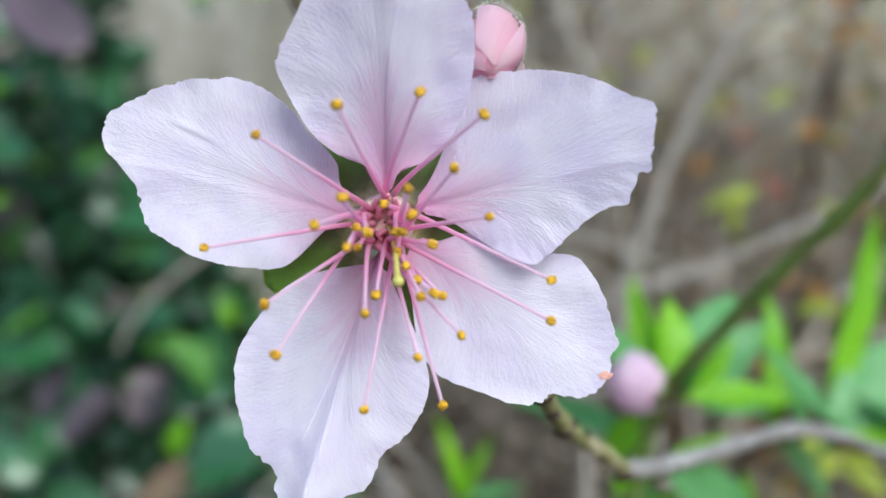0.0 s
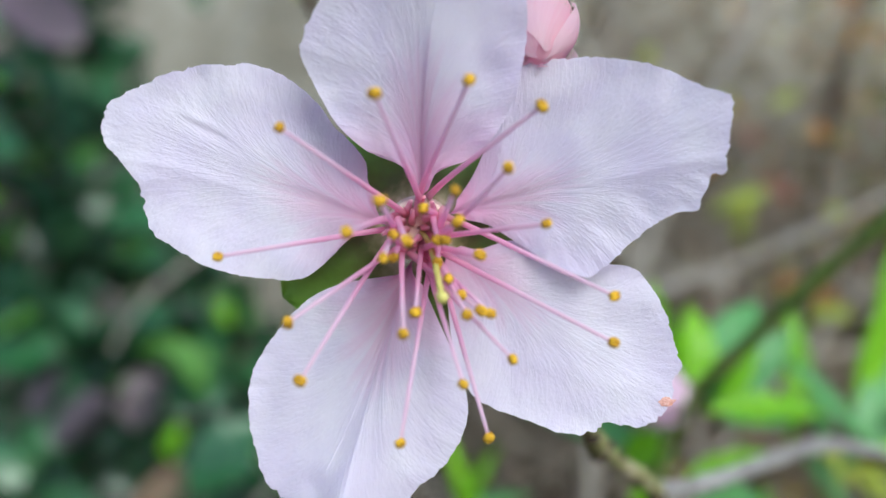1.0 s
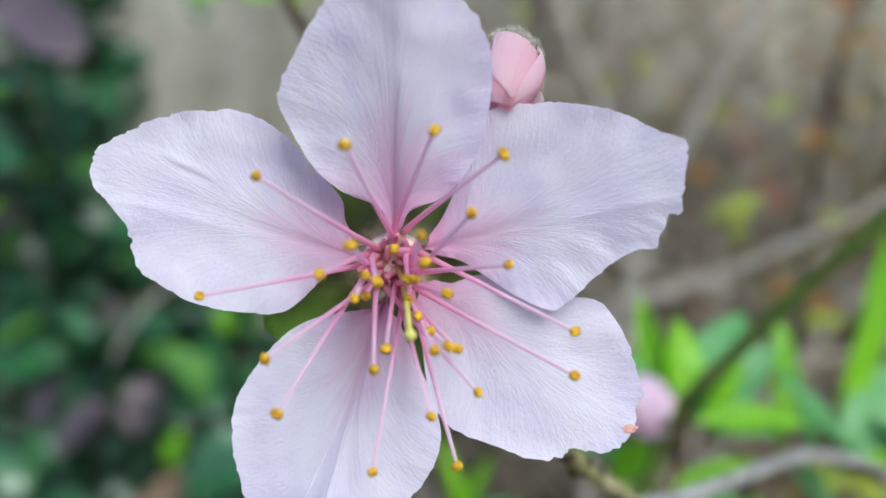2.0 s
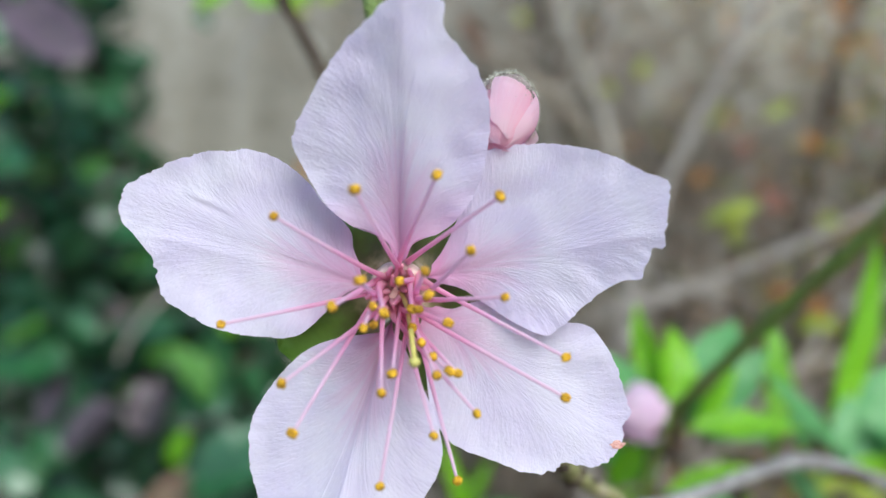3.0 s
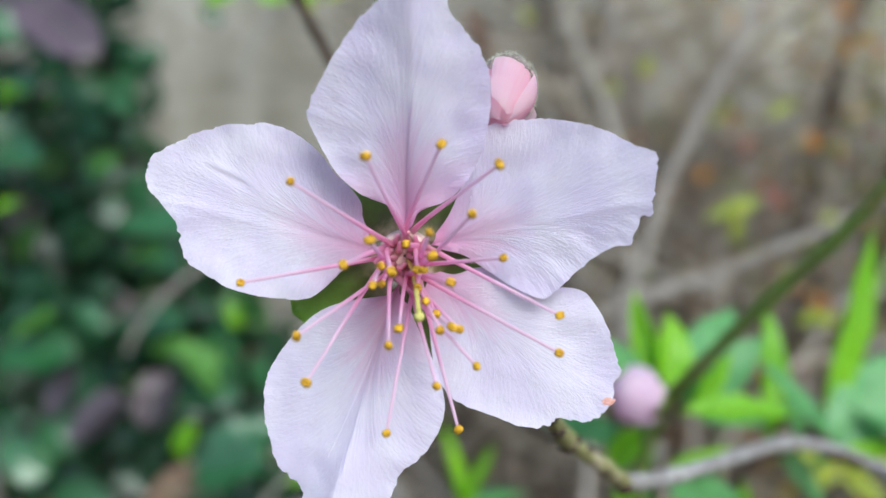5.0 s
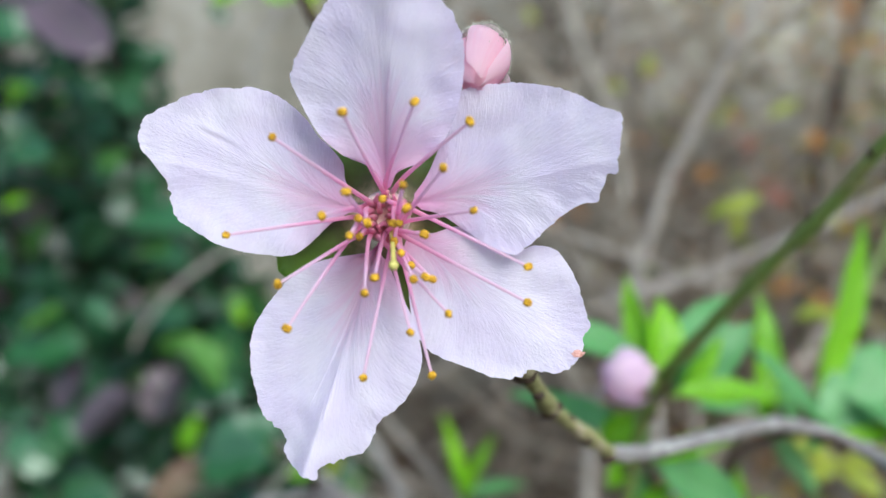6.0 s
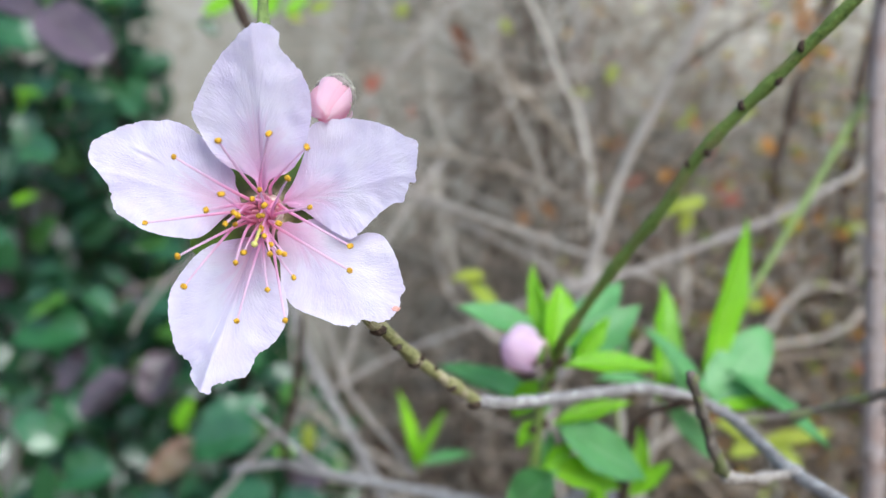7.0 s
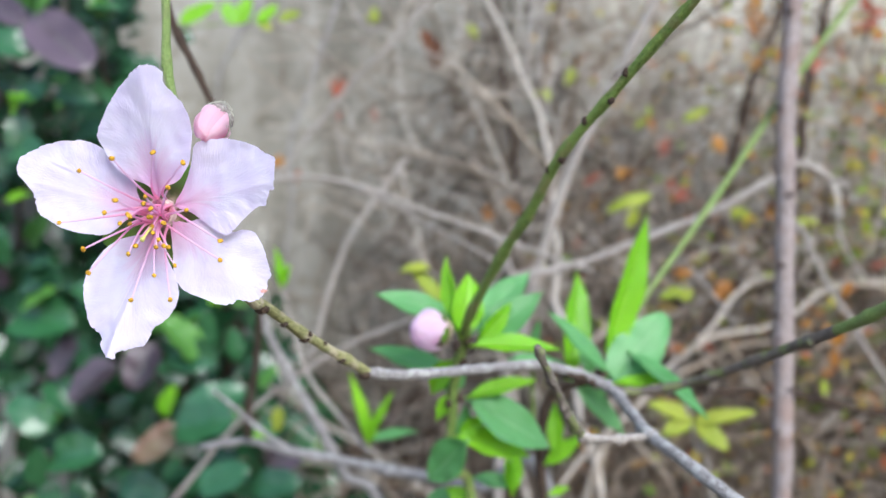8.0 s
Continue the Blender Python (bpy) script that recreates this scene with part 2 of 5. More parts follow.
MAT_SHRUB_RED = leaf_material("reddish shrub leaf", (0.09, 0.07, 0.03), (0.24, 0.085, 0.07), (0.26, 0.30, 0.14), (0.25, 0.08, 0.03), 0.2, 0.35, 0.5, 0.2)
MAT_DEAD = leaf_material("dead leaf", (0.12, 0.045, 0.025), (0.26, 0.11, 0.06), (0.2, 0.1, 0.06), (0.3, 0.1, 0.03), 0.2, 0.7, 0.2, 0.2)
MAT_RED = plain_material("red shoot", (0.20, 0.04, 0.025), (0.34, 0.09, 0.04), 500.0, 0.5)
MAT_TANGLE = island_material("tangled twigs", [(0.0, (0.024, 0.016, 0.012)), (0.42, (0.175, 0.125, 0.088)), (0.68, (0.38, 0.31, 0.25)), (1.0, (0.60, 0.54, 0.49))], 0.85)
MAT_LEAFLET = island_material("small leaves", [(0.0, (0.14, 0.26, 0.03)), (0.3, (0.40, 0.46, 0.05)), (0.52, (0.56, 0.35, 0.05)), (0.75, (0.54, 0.20, 0.05)), (1.0, (0.42, 0.09, 0.05))], 0.5, 0.35)
MAT_THICKET_LEAF = leaf_material("thicket leaf", (0.012, 0.045, 0.012), (0.24, 0.33, 0.04), (0.10, 0.18, 0.05), (0.2, 0.3, 0.03), 0.2, 0.4, 0.4, 0.8)
MAT_SHRUB_LIGHT = leaf_material("lighter shrub leaf", (0.03, 0.115, 0.02), (0.13, 0.32, 0.055), (0.20, 0.38, 0.12), (0.15, 0.45, 0.03), 0.28, 0.32, 0.5, 0.4)
MAT_ORANGE = leaf_material("orange leaf", (0.32, 0.11, 0.025), (0.52, 0.26, 0.05), (0.5, 0.34, 0.12), (0.55, 0.2, 0.03), 0.35, 0.5)
MAT_RUST = leaf_material("rust red leaf", (0.24, 0.06, 0.04), (0.44, 0.15, 0.09), (0.5, 0.24, 0.14), (0.45, 0.09, 0.04), 0.35, 0.5)
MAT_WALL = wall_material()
MAT_SOIL = plain_material("soil with litter", (0.035, 0.026, 0.018), (0.13, 0.095, 0.065), 26.0, 0.95, 0.1, 0.01)

# ---- building helpers ----
ORIGIN = {}


def at(c):
    """From centimetres round the first eye to the world."""
    return Vector((c[0] / 100, c[1] / 100, c[2] / 100 + EYE))


def thing(name, label, category, place, group="", kind=""):
    ob = new(name)
    ob.empty_display_size = 0.005
    ob.location = place
    ORIGIN[ob] = Vector(place)
    return tagged(ob, label, category, group, kind)


def finish(bm, material, origin, smooth=True):
    me = bpy.data.meshes.new("mesh")
    bmesh.ops.translate(bm, verts=bm.verts, vec=-origin)
    bm.normal_update()
    bm.to_mesh(me)
    bm.free()
    me.materials.append(material)
    if smooth:
        me.polygons.foreach_set("use_smooth", [True] * len(me.polygons))
    return me


def part(name, bm, material, parent, label=""):
    """One mesh under a thing or under a part; the bmesh is in world places."""
    ob = new(name, finish(bm, material, ORIGIN[parent]))
    ob.parent = parent
    ORIGIN[ob] = ORIGIN[parent]
    return tagged(ob, label)


def alone(name, bm, material, label, category="", place=None, group="", kind="", smooth=True):
    origin = Vector(place) if place is not None else Vector((0, 0, 0))
    ob = new(name, finish(bm, material, origin, smooth))
    ob.location = origin
    ORIGIN[ob] = origin
    return tagged(ob, label, category, group, kind)


def spline(pts, steps):
    """Catmull-Rom through the points."""
    p = [Vector(q) for q in pts]
    p = [2 * p[0] - p[1], *p, 2 * p[-1] - p[-2]]
    out = []
    for i in range(1, len(p) - 2):
        a, b, c, d = p[i - 1:i + 3]
        for k in range(steps):
            t = k / steps
            out.append(0.5 * (2 * b + (c - a) * t + (2 * a - 5 * b + 4 * c - d) * t * t + (3 * b - a - 3 * c + d) * t ** 3))
    return out + [p[-2]]


def tube(bm, line, radii, sides=8, rough=0.0, seed=0, round_tip=True):
    """A round stem along the line; radii in metres, one a point."""
    uv = bm.loops.layers.uv.verify()
    rings, run = [], 0.0
    side = None
    for i, p in enumerate(line):
        ahead = (line[min(i + 1, len(line) - 1)] - line[max(i - 1, 0)]).normalized()
        if side is None:
            side = ahead.orthogonal().normalized()
        side = (side - ahead * side.dot(ahead)).normalized()
        up = ahead.cross(side)
        if i:
            run += (p - line[i - 1]).length
        ring = []
        for k in range(sides):
            a = 2 * math.pi * k / sides
            r = radii[i]
            if rough:
                r *= 1 + rough * noise.noise(Vector((math.cos(a) * 1.3 + seed, math.sin(a) * 1.3, run * 260)))
            ring.append(bm.verts.new(p + (side * math.cos(a) + up * math.sin(a)) * r))
        rings.append((ring, run))
    for (a, ra), (b, rb) in zip(rings, rings[1:]):
        for k in range(sides):
            f = bm.faces.new((a[k], a[(k + 1) % sides], b[(k + 1) % sides], b[k]))
            for loop, (x, y) in zip(f.loops, ((k, ra), (k + 1, ra), (k + 1, rb), (k, rb))):
                loop[uv].uv = (x / sides, y * 100)
    bm.faces.new(list(reversed(rings[0][0])))
    if round_tip:
        tip = bm.verts.new(line[-1] + (line[-1] - line[-2]).normalized() * radii[-1] * 0.7)
        last = rings[-1][0]
        for k in range(sides):
            bm.faces.new((last[k], last[(k + 1) % sides], tip))
    else:
        bm.faces.new(rings[-1][0])
    return bm


def knot(bm, centre, r, squash=(1, 1, 1), seed=0):
    made = bmesh.ops.create_icosphere(bm, subdivisions=2, radius=1)["verts"]
    for v in made:
        d = v.co.normalized()
        k = 1 + 0.25 * noise.noise(d * 2.2 + Vector((seed * 3.1, 0, 0)))
        v.co = centre + Vector((d.x * squash[0], d.y * squash[1], d.z * squash[2])) * r * k
    return made


def stem(pts, r0, r1, steps=7, sides=9, rough=0.16, knots=(), knot_size=1.45, seed=0, wander=0.0, knobs=None):
    """A twig through points in cm; radii in cm; swollen nodes at the given fractions."""
    line = spline([at(p) for p in pts], steps)
    n = len(line) - 1
    if wander:
        line = [p + noise.noise_vector(p * 55 + Vector((seed * 7.3, 0, 0))) * wander / 100 for p in line]
    radii = []
    for i in range(n + 1):
        f = i / n
        r = (r0 + (r1 - r0) * f) / 100
        for k in knots:
            r *= 1 + (knot_size - 1) * 0.8 * math.exp(-(((f - k) * n) / 1.1) ** 2)
        radii.append(r)
    bm = bmesh.new()
    tube(bm, line, radii, sides, rough, seed)
    for j, k in enumerate(knots):
        i = min(n, int(k * n))
        off = noise.noise_vector(Vector((j * 3.7 + seed, 1.3, 0.4))).normalized() * radii[i] * 0.6
        if knobs is None:
            knot(bm, line[i] + off, radii[i] * 0.55, (1, 1, 1.3), j + seed)
        else:
            knobs.append((line[i] + off, radii[i] * 0.62, j + seed))
    return bm


def leaf_mesh(bm, base, tip, width, normal, fold=0.25, curl=0.12, teeth=0.05, blunt=0.0, twist=0.0, rows=18, cols=4, thick=0.00022, seed=0):
    """A leaf from base to tip (world places), folded along its midrib, with a toothed rim and real thickness."""
    uv = bm.loops.layers.uv.verify()
    x = (tip - base)
    length = x.length
    x.normalize()
    nrm = (normal - x * normal.dot(x)).normalized()
    y = nrm.cross(x)
    front, back = [], []
    for i in range(rows + 1):
        s = i / rows
        half = 0.5 * width * (math.sin(math.pi * min(1, s ** (0.85 - 0.2 * blunt) * (1 - 0.10 * blunt) + 0.02)) ** (0.85 - 0.35 * blunt))
        if s > 0.995:
            half = 0.02 * width
        jag = 1 + teeth * (1 if i % 2 else -1) + 0.07 * noise.noise(Vector((s * 5, seed, 0)))
        a = twist * s
        yy, nn = y * math.cos(a) + nrm * math.sin(a), nrm * math.cos(a) - y * math.sin(a)
        rowf, rowb = [], []
        for j in range(-cols, cols + 1):
            c = j / cols
            h = half * c * (jag if abs(j) == cols else 1)
            lift = fold * abs(h) - curl * length * (s * s) + 0.045 * width * noise.noise(Vector((s * 4 + seed, c * 2, seed * 1.7)))
            lift += 0.03 * width * math.sin(s * 16 + seed) * abs(c) ** 2
            p = base + x * length * s * (1 - 0.12 * curl) + yy * h + nn * lift
            rowf.append(bm.verts.new(p + nn * thick))
            rowb.append(bm.verts.new(p - nn * thick))
        front.append(rowf)
        back.append(rowb)
    m = 2 * cols

    def quad(vs, coords):
        f = bm.faces.new(vs)
        for loop, co in zip(f.loops, coords):
            loop[uv].uv = co

    for i in range(rows):
        for j in range(m):
            c0, c1, s0, s1 = j / cols - 1, (j + 1) / cols - 1, i / rows, (i + 1) / rows
            quad((front[i][j], front[i][j + 1], front[i + 1][j + 1], front[i + 1][j])[::-1], ((s0, c0), (s0, c1), (s1, c1), (s1, c0))[::-1])
            quad((back[i][j], back[i][j + 1], back[i + 1][j + 1], back[i + 1][j]), ((s0, c0), (s0, c1), (s1, c1), (s1, c0)))
        for j in (0, m):
            c = j / cols - 1
            vs = (front[i][j], front[i + 1][j], back[i + 1][j], back[i][j])
            quad(vs, ((i / rows, c), ((i + 1) / rows, c), ((i + 1) / rows, c), (i / rows, c)))
            bm.edges.get((front[i][j], front[i + 1][j])).smooth = False
            bm.edges.get((back[i][j], back[i + 1][j])).smooth = False
    quad(front[0] + back[0][::-1], [(0, 0)] * (2 * m + 2))
    quad((front[rows] + back[rows][::-1])[::-1], [(1, 0)] * (2 * m + 2))
    return bm


def leaf(parent, base, tip, width, normal, material, **shape):
    """A leaf in cm under a plant, with a short stalk."""
    bm = bmesh.new()
    b, t = at(base), at(tip)
    leaf_mesh(bm, b, t, width / 100, Vector(normal).normalized(), **shape)
    tube(bm, [b - (t - b) * 0.07, b, b + (t - b) * 0.25], [0.0005, 0.00045, 0.0002], 5)
    return part("leaf", bm, material, parent)


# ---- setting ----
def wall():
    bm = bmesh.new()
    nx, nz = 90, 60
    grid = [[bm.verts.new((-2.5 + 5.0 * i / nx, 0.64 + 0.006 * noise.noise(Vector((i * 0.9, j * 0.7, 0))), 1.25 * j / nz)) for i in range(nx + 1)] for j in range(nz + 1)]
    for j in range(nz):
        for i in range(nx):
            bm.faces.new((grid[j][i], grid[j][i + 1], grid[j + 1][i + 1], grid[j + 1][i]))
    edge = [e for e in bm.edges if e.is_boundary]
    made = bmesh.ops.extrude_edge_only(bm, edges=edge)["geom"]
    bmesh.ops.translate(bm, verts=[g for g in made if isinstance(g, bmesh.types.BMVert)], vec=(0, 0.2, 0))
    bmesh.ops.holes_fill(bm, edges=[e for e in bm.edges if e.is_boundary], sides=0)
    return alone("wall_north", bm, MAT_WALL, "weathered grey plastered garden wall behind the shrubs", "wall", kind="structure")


def ground():
    bm = bmesh.new()
    steps = [-60, -20, -8, -4, *[-2 + 0.1 * i for i in range(41)], 4, 8, 20, 60]
    grid = [[bm.verts.new((x, y, 0.012 * noise.noise(Vector((x * 3, y * 3, 0))) if abs(x) < 3 and abs(y) < 3 else 0)) for x in steps] for y in steps]
    for a, b in zip(grid, grid[1:]):
        for i in range(len(steps) - 1):
            bm.faces.new((a[i], a[i + 1], b[i + 1], b[i]))
    return alone("ground", bm, MAT_SOIL, "bare brown soil with leaf litter", "ground", kind="structure")


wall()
ground()

# ---- the blossom ----
CENTRE = (-0.19, 6.50, 0.07)


def bloom(u, v, w):
    """A place in the blossom: mm to the right, up and towards the viewer from its cup."""
    return at((CENTRE[0] + u / 10, CENTRE[1] - w / 10, CENTRE[2] + v / 10))


def petal(parent, claw, rise, tip_curl, length, rim, crease=0.0, crease_angle=0.0, step=0.0, pleat=None, bow=1.4, seed=0, wave=0.35, blemish=None, slit=None):
    """A petal that fans out from its claw to a notched rim; (degrees, mm) round the claw, cupped out of the flower."""
    ctrl = [Vector((claw[0] + r * math.cos(radians(a)), claw[1] + r * math.sin(radians(a)), 0)) for a, r in rim]
    edge = spline(ctrl, 13)
    mid = sum(ctrl, Vector()) / len(ctrl)
    c0 = Vector((claw[0], claw[1], 0))
    main = (mid - c0).normalized()
    fold_dir = Vector((math.cos(radians(crease_angle)), math.sin(radians(crease_angle)), 0))
    n, m = len(edge), 26
    bm = bmesh.new()
    uv = bm.loops.layers.uv.verify()

    def lift(p, s):
        r = math.hypot(p.x, p.y)
        d = (p - c0).cross(fold_dir).z
        w = rise * (r / 18) ** bow + tip_curl * (r / length) ** 4
        w += crease * (math.sqrt(d * d + 0.3) - 0.55) * min(1, s * 1.5)
        near = math.exp(-math.sqrt(d * d + 0.01) / 2.0)
        w += (step * near if step < 0 else step * (0.5 - (1 - near) * (1.0 if d < 0 else 0.75))) * min(1, s * 1.6)
        if pleat:
            tall, wide, narrow = pleat
            far = abs(d) / (wide if d * tall < 0 else narrow)
            w += abs(tall) * math.exp(-(math.sqrt(far * far + 0.02) - 0.14)) * min(1, s * 1.5) * min(1, r / 9)
        w += wave * (s ** 2) * noise.noise(Vector((p.x * 0.23 + seed, p.y * 0.23, seed * 2.0)))
        w += 0.25 * s * noise.noise(Vector((p.x * 0.5 + seed * 5, p.y * 0.5, 4.0)))
        if slit:
            (a, b), (e, f) = slit
            run = math.hypot(e - a, f - b)
            t = ((p.x - a) * (e - a) + (p.y - b) * (f - b)) / run ** 2
            d = ((p.x - a) * (f - b) - (p.y - b) * (e - a)) / run
            w -= 0.18 * math.tanh(d / 0.10) * math.exp(-abs(d) / 0.5) * math.exp(-((t - 0.5) / 0.5) ** 4)
        w += 0.10 * s ** 6 * noise.noise(Vector((p.x * 1.8 + seed, p.y * 1.8, 7.0)))
        return w

    fronts, backs = [], []
    for j in range(n):
        e = edge[j]
        e = e + (e - c0).normalized() * (0.17 * noise.noise(Vector((e.x * 1.7 + seed, e.y * 1.7, 1.0))) + 0.16 * noise.noise(Vector((e.x * 3.4 + seed, e.y * 3.4, 3.0)))) * min(1, (e - c0).length / 8)
        f, b = [], []
        for i in range(m + 1):
            s = 0.02 + 0.98 * i / m
            bend = c0 + main * max(0.0, (e - c0).dot(main)) * 0.8
            p = c0 * (1 - s) ** 2 + bend * 2 * s * (1 - s) + e * s * s
            w = lift(p, s)
            f.append(bm.verts.new(bloom(p.x, p.y, w + 0.03)))
            b.append(bm.verts.new(bloom(p.x, p.y, w - 0.03)))
        fronts.append(f)
        backs.append(b)

    def coord(j, i):
        e = edge[j] - c0
        reach = e.length / length
        a = math.atan2(main.x * e.y - main.y * e.x, main.dot(e))
        return (reach * (0.02 + 0.98 * i / m), a / 2)

    for j in range(n - 1):
        for i in range(m):
            cs = (coord(j, i), coord(j + 1, i), coord(j + 1, i + 1), coord(j, i + 1))
            for rows, flip in ((fronts, 1), (backs, -1)):
                f = bm.faces.new((rows[j][i], rows[j + 1][i], rows[j + 1][i + 1], rows[j][i + 1])[::flip])
                for loop, co in zip(f.loops, cs[::flip]):
                    loop[uv].uv = co
        f = bm.faces.new((fronts[j][m], fronts[j + 1][m], backs[j + 1][m], backs[j][m]))
        for loop in f.loops:
            loop[uv].uv = coord(j, m)
        for e in f.edges:
            e.smooth = False
    bmesh.ops.recalc_face_normals(bm, faces=bm.faces)
    ob = part("petal", bm, MAT_PETAL, parent)
    if blemish:
        bm = bmesh.new()
        u, v = blemish
        hub = bm.verts.new(bloom(u, v, lift(Vector((u, v, 0)), 0.9) + 0.11))
        rim_verts = []
        for k in range(14):
            a = 2 * math.pi * k / 14
            q = 0.42 * (1 + 0.6 * noise.noise(Vector((math.cos(a) * 1.5, math.sin(a) * 1.5, 2.2))))
            pu, pv = u + q * math.cos(a) * 1.3, v + q * math.sin(a) * 0.7
            rim_verts.append(bm.verts.new(bloom(pu, pv, lift(Vector((pu, pv, 0)), 0.9) + 0.075)))
        for k in range(14):
            bm.faces.new((hub, rim_verts[k], rim_verts[(k + 1) % 14]))
        part("blemish", bm, MAT_BLEMISH, ob, "small withered reddish brown spot")
    return ob


def stamen(parent, tip, seed):
    """A pink filament that springs from the cup's rim and its yellow two-lobed anther."""
    u, v, w = tip
    inner = math.hypot(u, v) < 4.5
    a = math.atan2(v, u) + (3.2 if inner else 2.2) * noise.noise(Vector((seed * 1.7, 0.3, 0)))
    r = 1.55 + 1.3 * noise.noise(Vector((seed * 2.3, 5, 0)))
    base = (r * math.cos(a), r * math.sin(a), -0.1)
    mid = (base[0] * 0.80 + u * 0.20, base[1] * 0.80 + v * 0.20, 0.42 * w)
    two = (base[0] * 0.32 + u * 0.68, base[1] * 0.32 + v * 0.68, 0.80 * w)
    line = spline([bloom(*p) for p in (base, mid, two, (u, v, w - 0.1))], 6)
    bm = bmesh.new()
    k = len(line) - 1
    tube(bm, line, [(0.00034 if inner else 0.00029) * (1 - 0.60 * (i / k) ** 0.6) for i in range(k + 1)], 7)
    ob = part("stamen", bm, MAT_FILAMENT, parent)
    bm = bmesh.new()
    turn = Matrix.Rotation(seed * 1.9, 4, "Y") @ Matrix.Rotation(0.6 * math.sin(seed * 2.7), 4, "X")
    place = bloom(u, v, w)
    for vert in bmesh.ops.create_icosphere(bm, subdivisions=3, radius=1)["verts"]:
        d = vert.co.copy()
        groove = 1 - 0.34 * math.exp(-(d.x / 0.15) ** 2) + 0.18 * noise.noise(d * 2.4 + Vector((seed, 0, 0)))
        vert.co = place + turn @ (Vector((d.x * 0.34, d.y * 0.29, d.z * (0.42 + 0.09 * math.sin(seed * 3.3)))) * groove / 1000)
    part("anther", bm, MAT_ANTHER, ob, "dusty golden yellow anther")


def blossom():
    b = thing("peach_blossom", "open pale pink peach blossom with five petals on a green twig", "flower", bloom(0, 0, 2.5))
    petal(b, (-1.7, 0.0), 3.5, 0.0, 20, [(123, 2.5), (120, 3.8), (114, 5.1), (118, 7.0), (121, 8.1), (122, 10.1), (126, 12.7), (131, 14.5), (135, 15.4), (142, 17.2), (150, 18.9), (157, 20.4), (161, 20.4), (164, 19.9), (167, 18.6), (172, 17.1), (177, 16.7), (182, 16.2), (189, 14.1), (196, 11.9), (204, 9.2), (210, 7.3), (207, 5.3), (193, 3.1), (172, 1.5)], crease=0.03, crease_angle=166, step=0.5, seed=3, slit=((-16.0, 7.3), (-13.3, 6.2)))
    petal(b, (1.7, -1.1), 1.6, 0.0, 18, [(350.9, 1.4), (351.0, 2.8), (2.0, 5.1), (355.0, 8.1), (350.0, 10.5), (353.0, 12.1), (352.0, 14.0), (343.9, 16.2), (336.9, 17.8), (332.9, 18.9), (329.9, 18.8), (325.9, 19.5), (318.9, 19.2), (314.9, 17.9), (312.9, 17.1), (308.9, 16.9), (302.9, 15.8), (294.9, 13.6), (283.8, 11.5), (277.5, 9.2), (276.0, 7.0), (275.9, 4.2), (271.9, 1.7)], crease=0.04, crease_angle=-25, seed=4, blemish=(17.5, -12.1))
    petal(b, (-0.3, -2.0), 1.0, 0.0, 21, [(221.8, 2.2), (203.0, 5.1), (202.0, 7.3), (206.0, 9.6), (212.9, 12.8), (217.9, 14.7), (225.8, 16.7), (231.7, 17.9), (237.7, 19.1), (245.6, 19.7), (246.6, 20.7), (250.6, 21.4), (256.6, 21.6), (256.6, 20.7), (260.6, 19.8), (266.5, 19.1), (269.5, 17.4), (270.5, 16.5), (279.5, 14.8), (286.6, 12.8), (290.6, 11.1), (292.6, 8.3), (291.6, 5.3), (287.6, 2.2)], crease=-0.02, crease_angle=-106, step=0.3, pleat=(-2.9, 1.8, 5.0), seed=5)
    petal(b, (2.0, 0.9), 5.6, 0.0, 19, [(56, 1.3), (56, 3.4), (62, 7.3), (65, 10.8), (51, 13.5), (40, 15.7), (31, 17.5), (26, 18.4), (23, 19.3), (21, 19.4), (12, 18.3), (8, 18.0), (8, 17.3), (1, 16.4), (0, 15.1), (353, 13.0), (343, 11.6), (336, 10.5), (335, 8.0), (339, 5.2), (346, 3.2), (346, 1.4)], crease=-0.03, crease_angle=12, step=0.5, seed=2)
    petal(b, (0.2, 1.5), 7.85, 0.0, 21, [(112.1, 1.1), (114.2, 2.8), (135.7, 5.2), (136.7, 7.7), (132.8, 10.0), (128.8, 12.4), (122.8, 13.3), (112.7, 14.8), (103.8, 16.5), (97.8, 17.6), (90.8, 19.0), (84.8, 19.8), (79.8, 19.3), (78.7, 17.7), (71.7, 16.4), (66.7, 15.5), (58.6, 13.2), (48.4, 9.4), (42.5, 6.4), (44.5, 4.3), (62.1, 2.8), (64.1, 1.1)], crease=0.0, crease_angle=88, step=0.2, pleat=(1.9, 4.5, 2.2), bow=0.95, seed=1)
    # cup
    bm = bmesh.new()
    prof = [(1.35, -0.2), (1.6, 0.45), (1.95, 0.6), (2.25, 0.1), (2.5, -1.5), (2.2, -3.5), (1.5, -5.2), (0.7, -6.4), (0.5, -9.0)]
    rings = [[bm.verts.new(bloom(r * math.cos(a), r * math.sin(a), w + (0.4 * noise.noise(Vector((math.cos(a) * 5.5, math.sin(a) * 5.5, r * 0.7))) if w > -1 else 0))) for a in [2 * math.pi * k / 72 for k in range(72)]] for r, w in prof]
    for p, q in zip(rings, rings[1:]):
        for k in range(72):
            bm.faces.new((p[k], p[(k + 1) % 72], q[(k + 1) % 72], q[k]))
    bm.faces.new(rings[-1])
    bmesh.ops.recalc_face_normals(bm, faces=bm.faces)
    cup = part("receptacle", bm, MAT_CUP, b, "pinkish green cup")
    bm = bmesh.new()
    rings = [[bm.verts.new(bloom(r * math.cos(a), r * math.sin(a), w - 0.25)) for a in [2 * math.pi * k / 40 for k in range(40)]] for r, w in ((1.5, 0.25), (1.25, 0.2), (1.0, 0.05), (0.7, -0.1), (0.4, -0.2), (0.1, -0.22))]
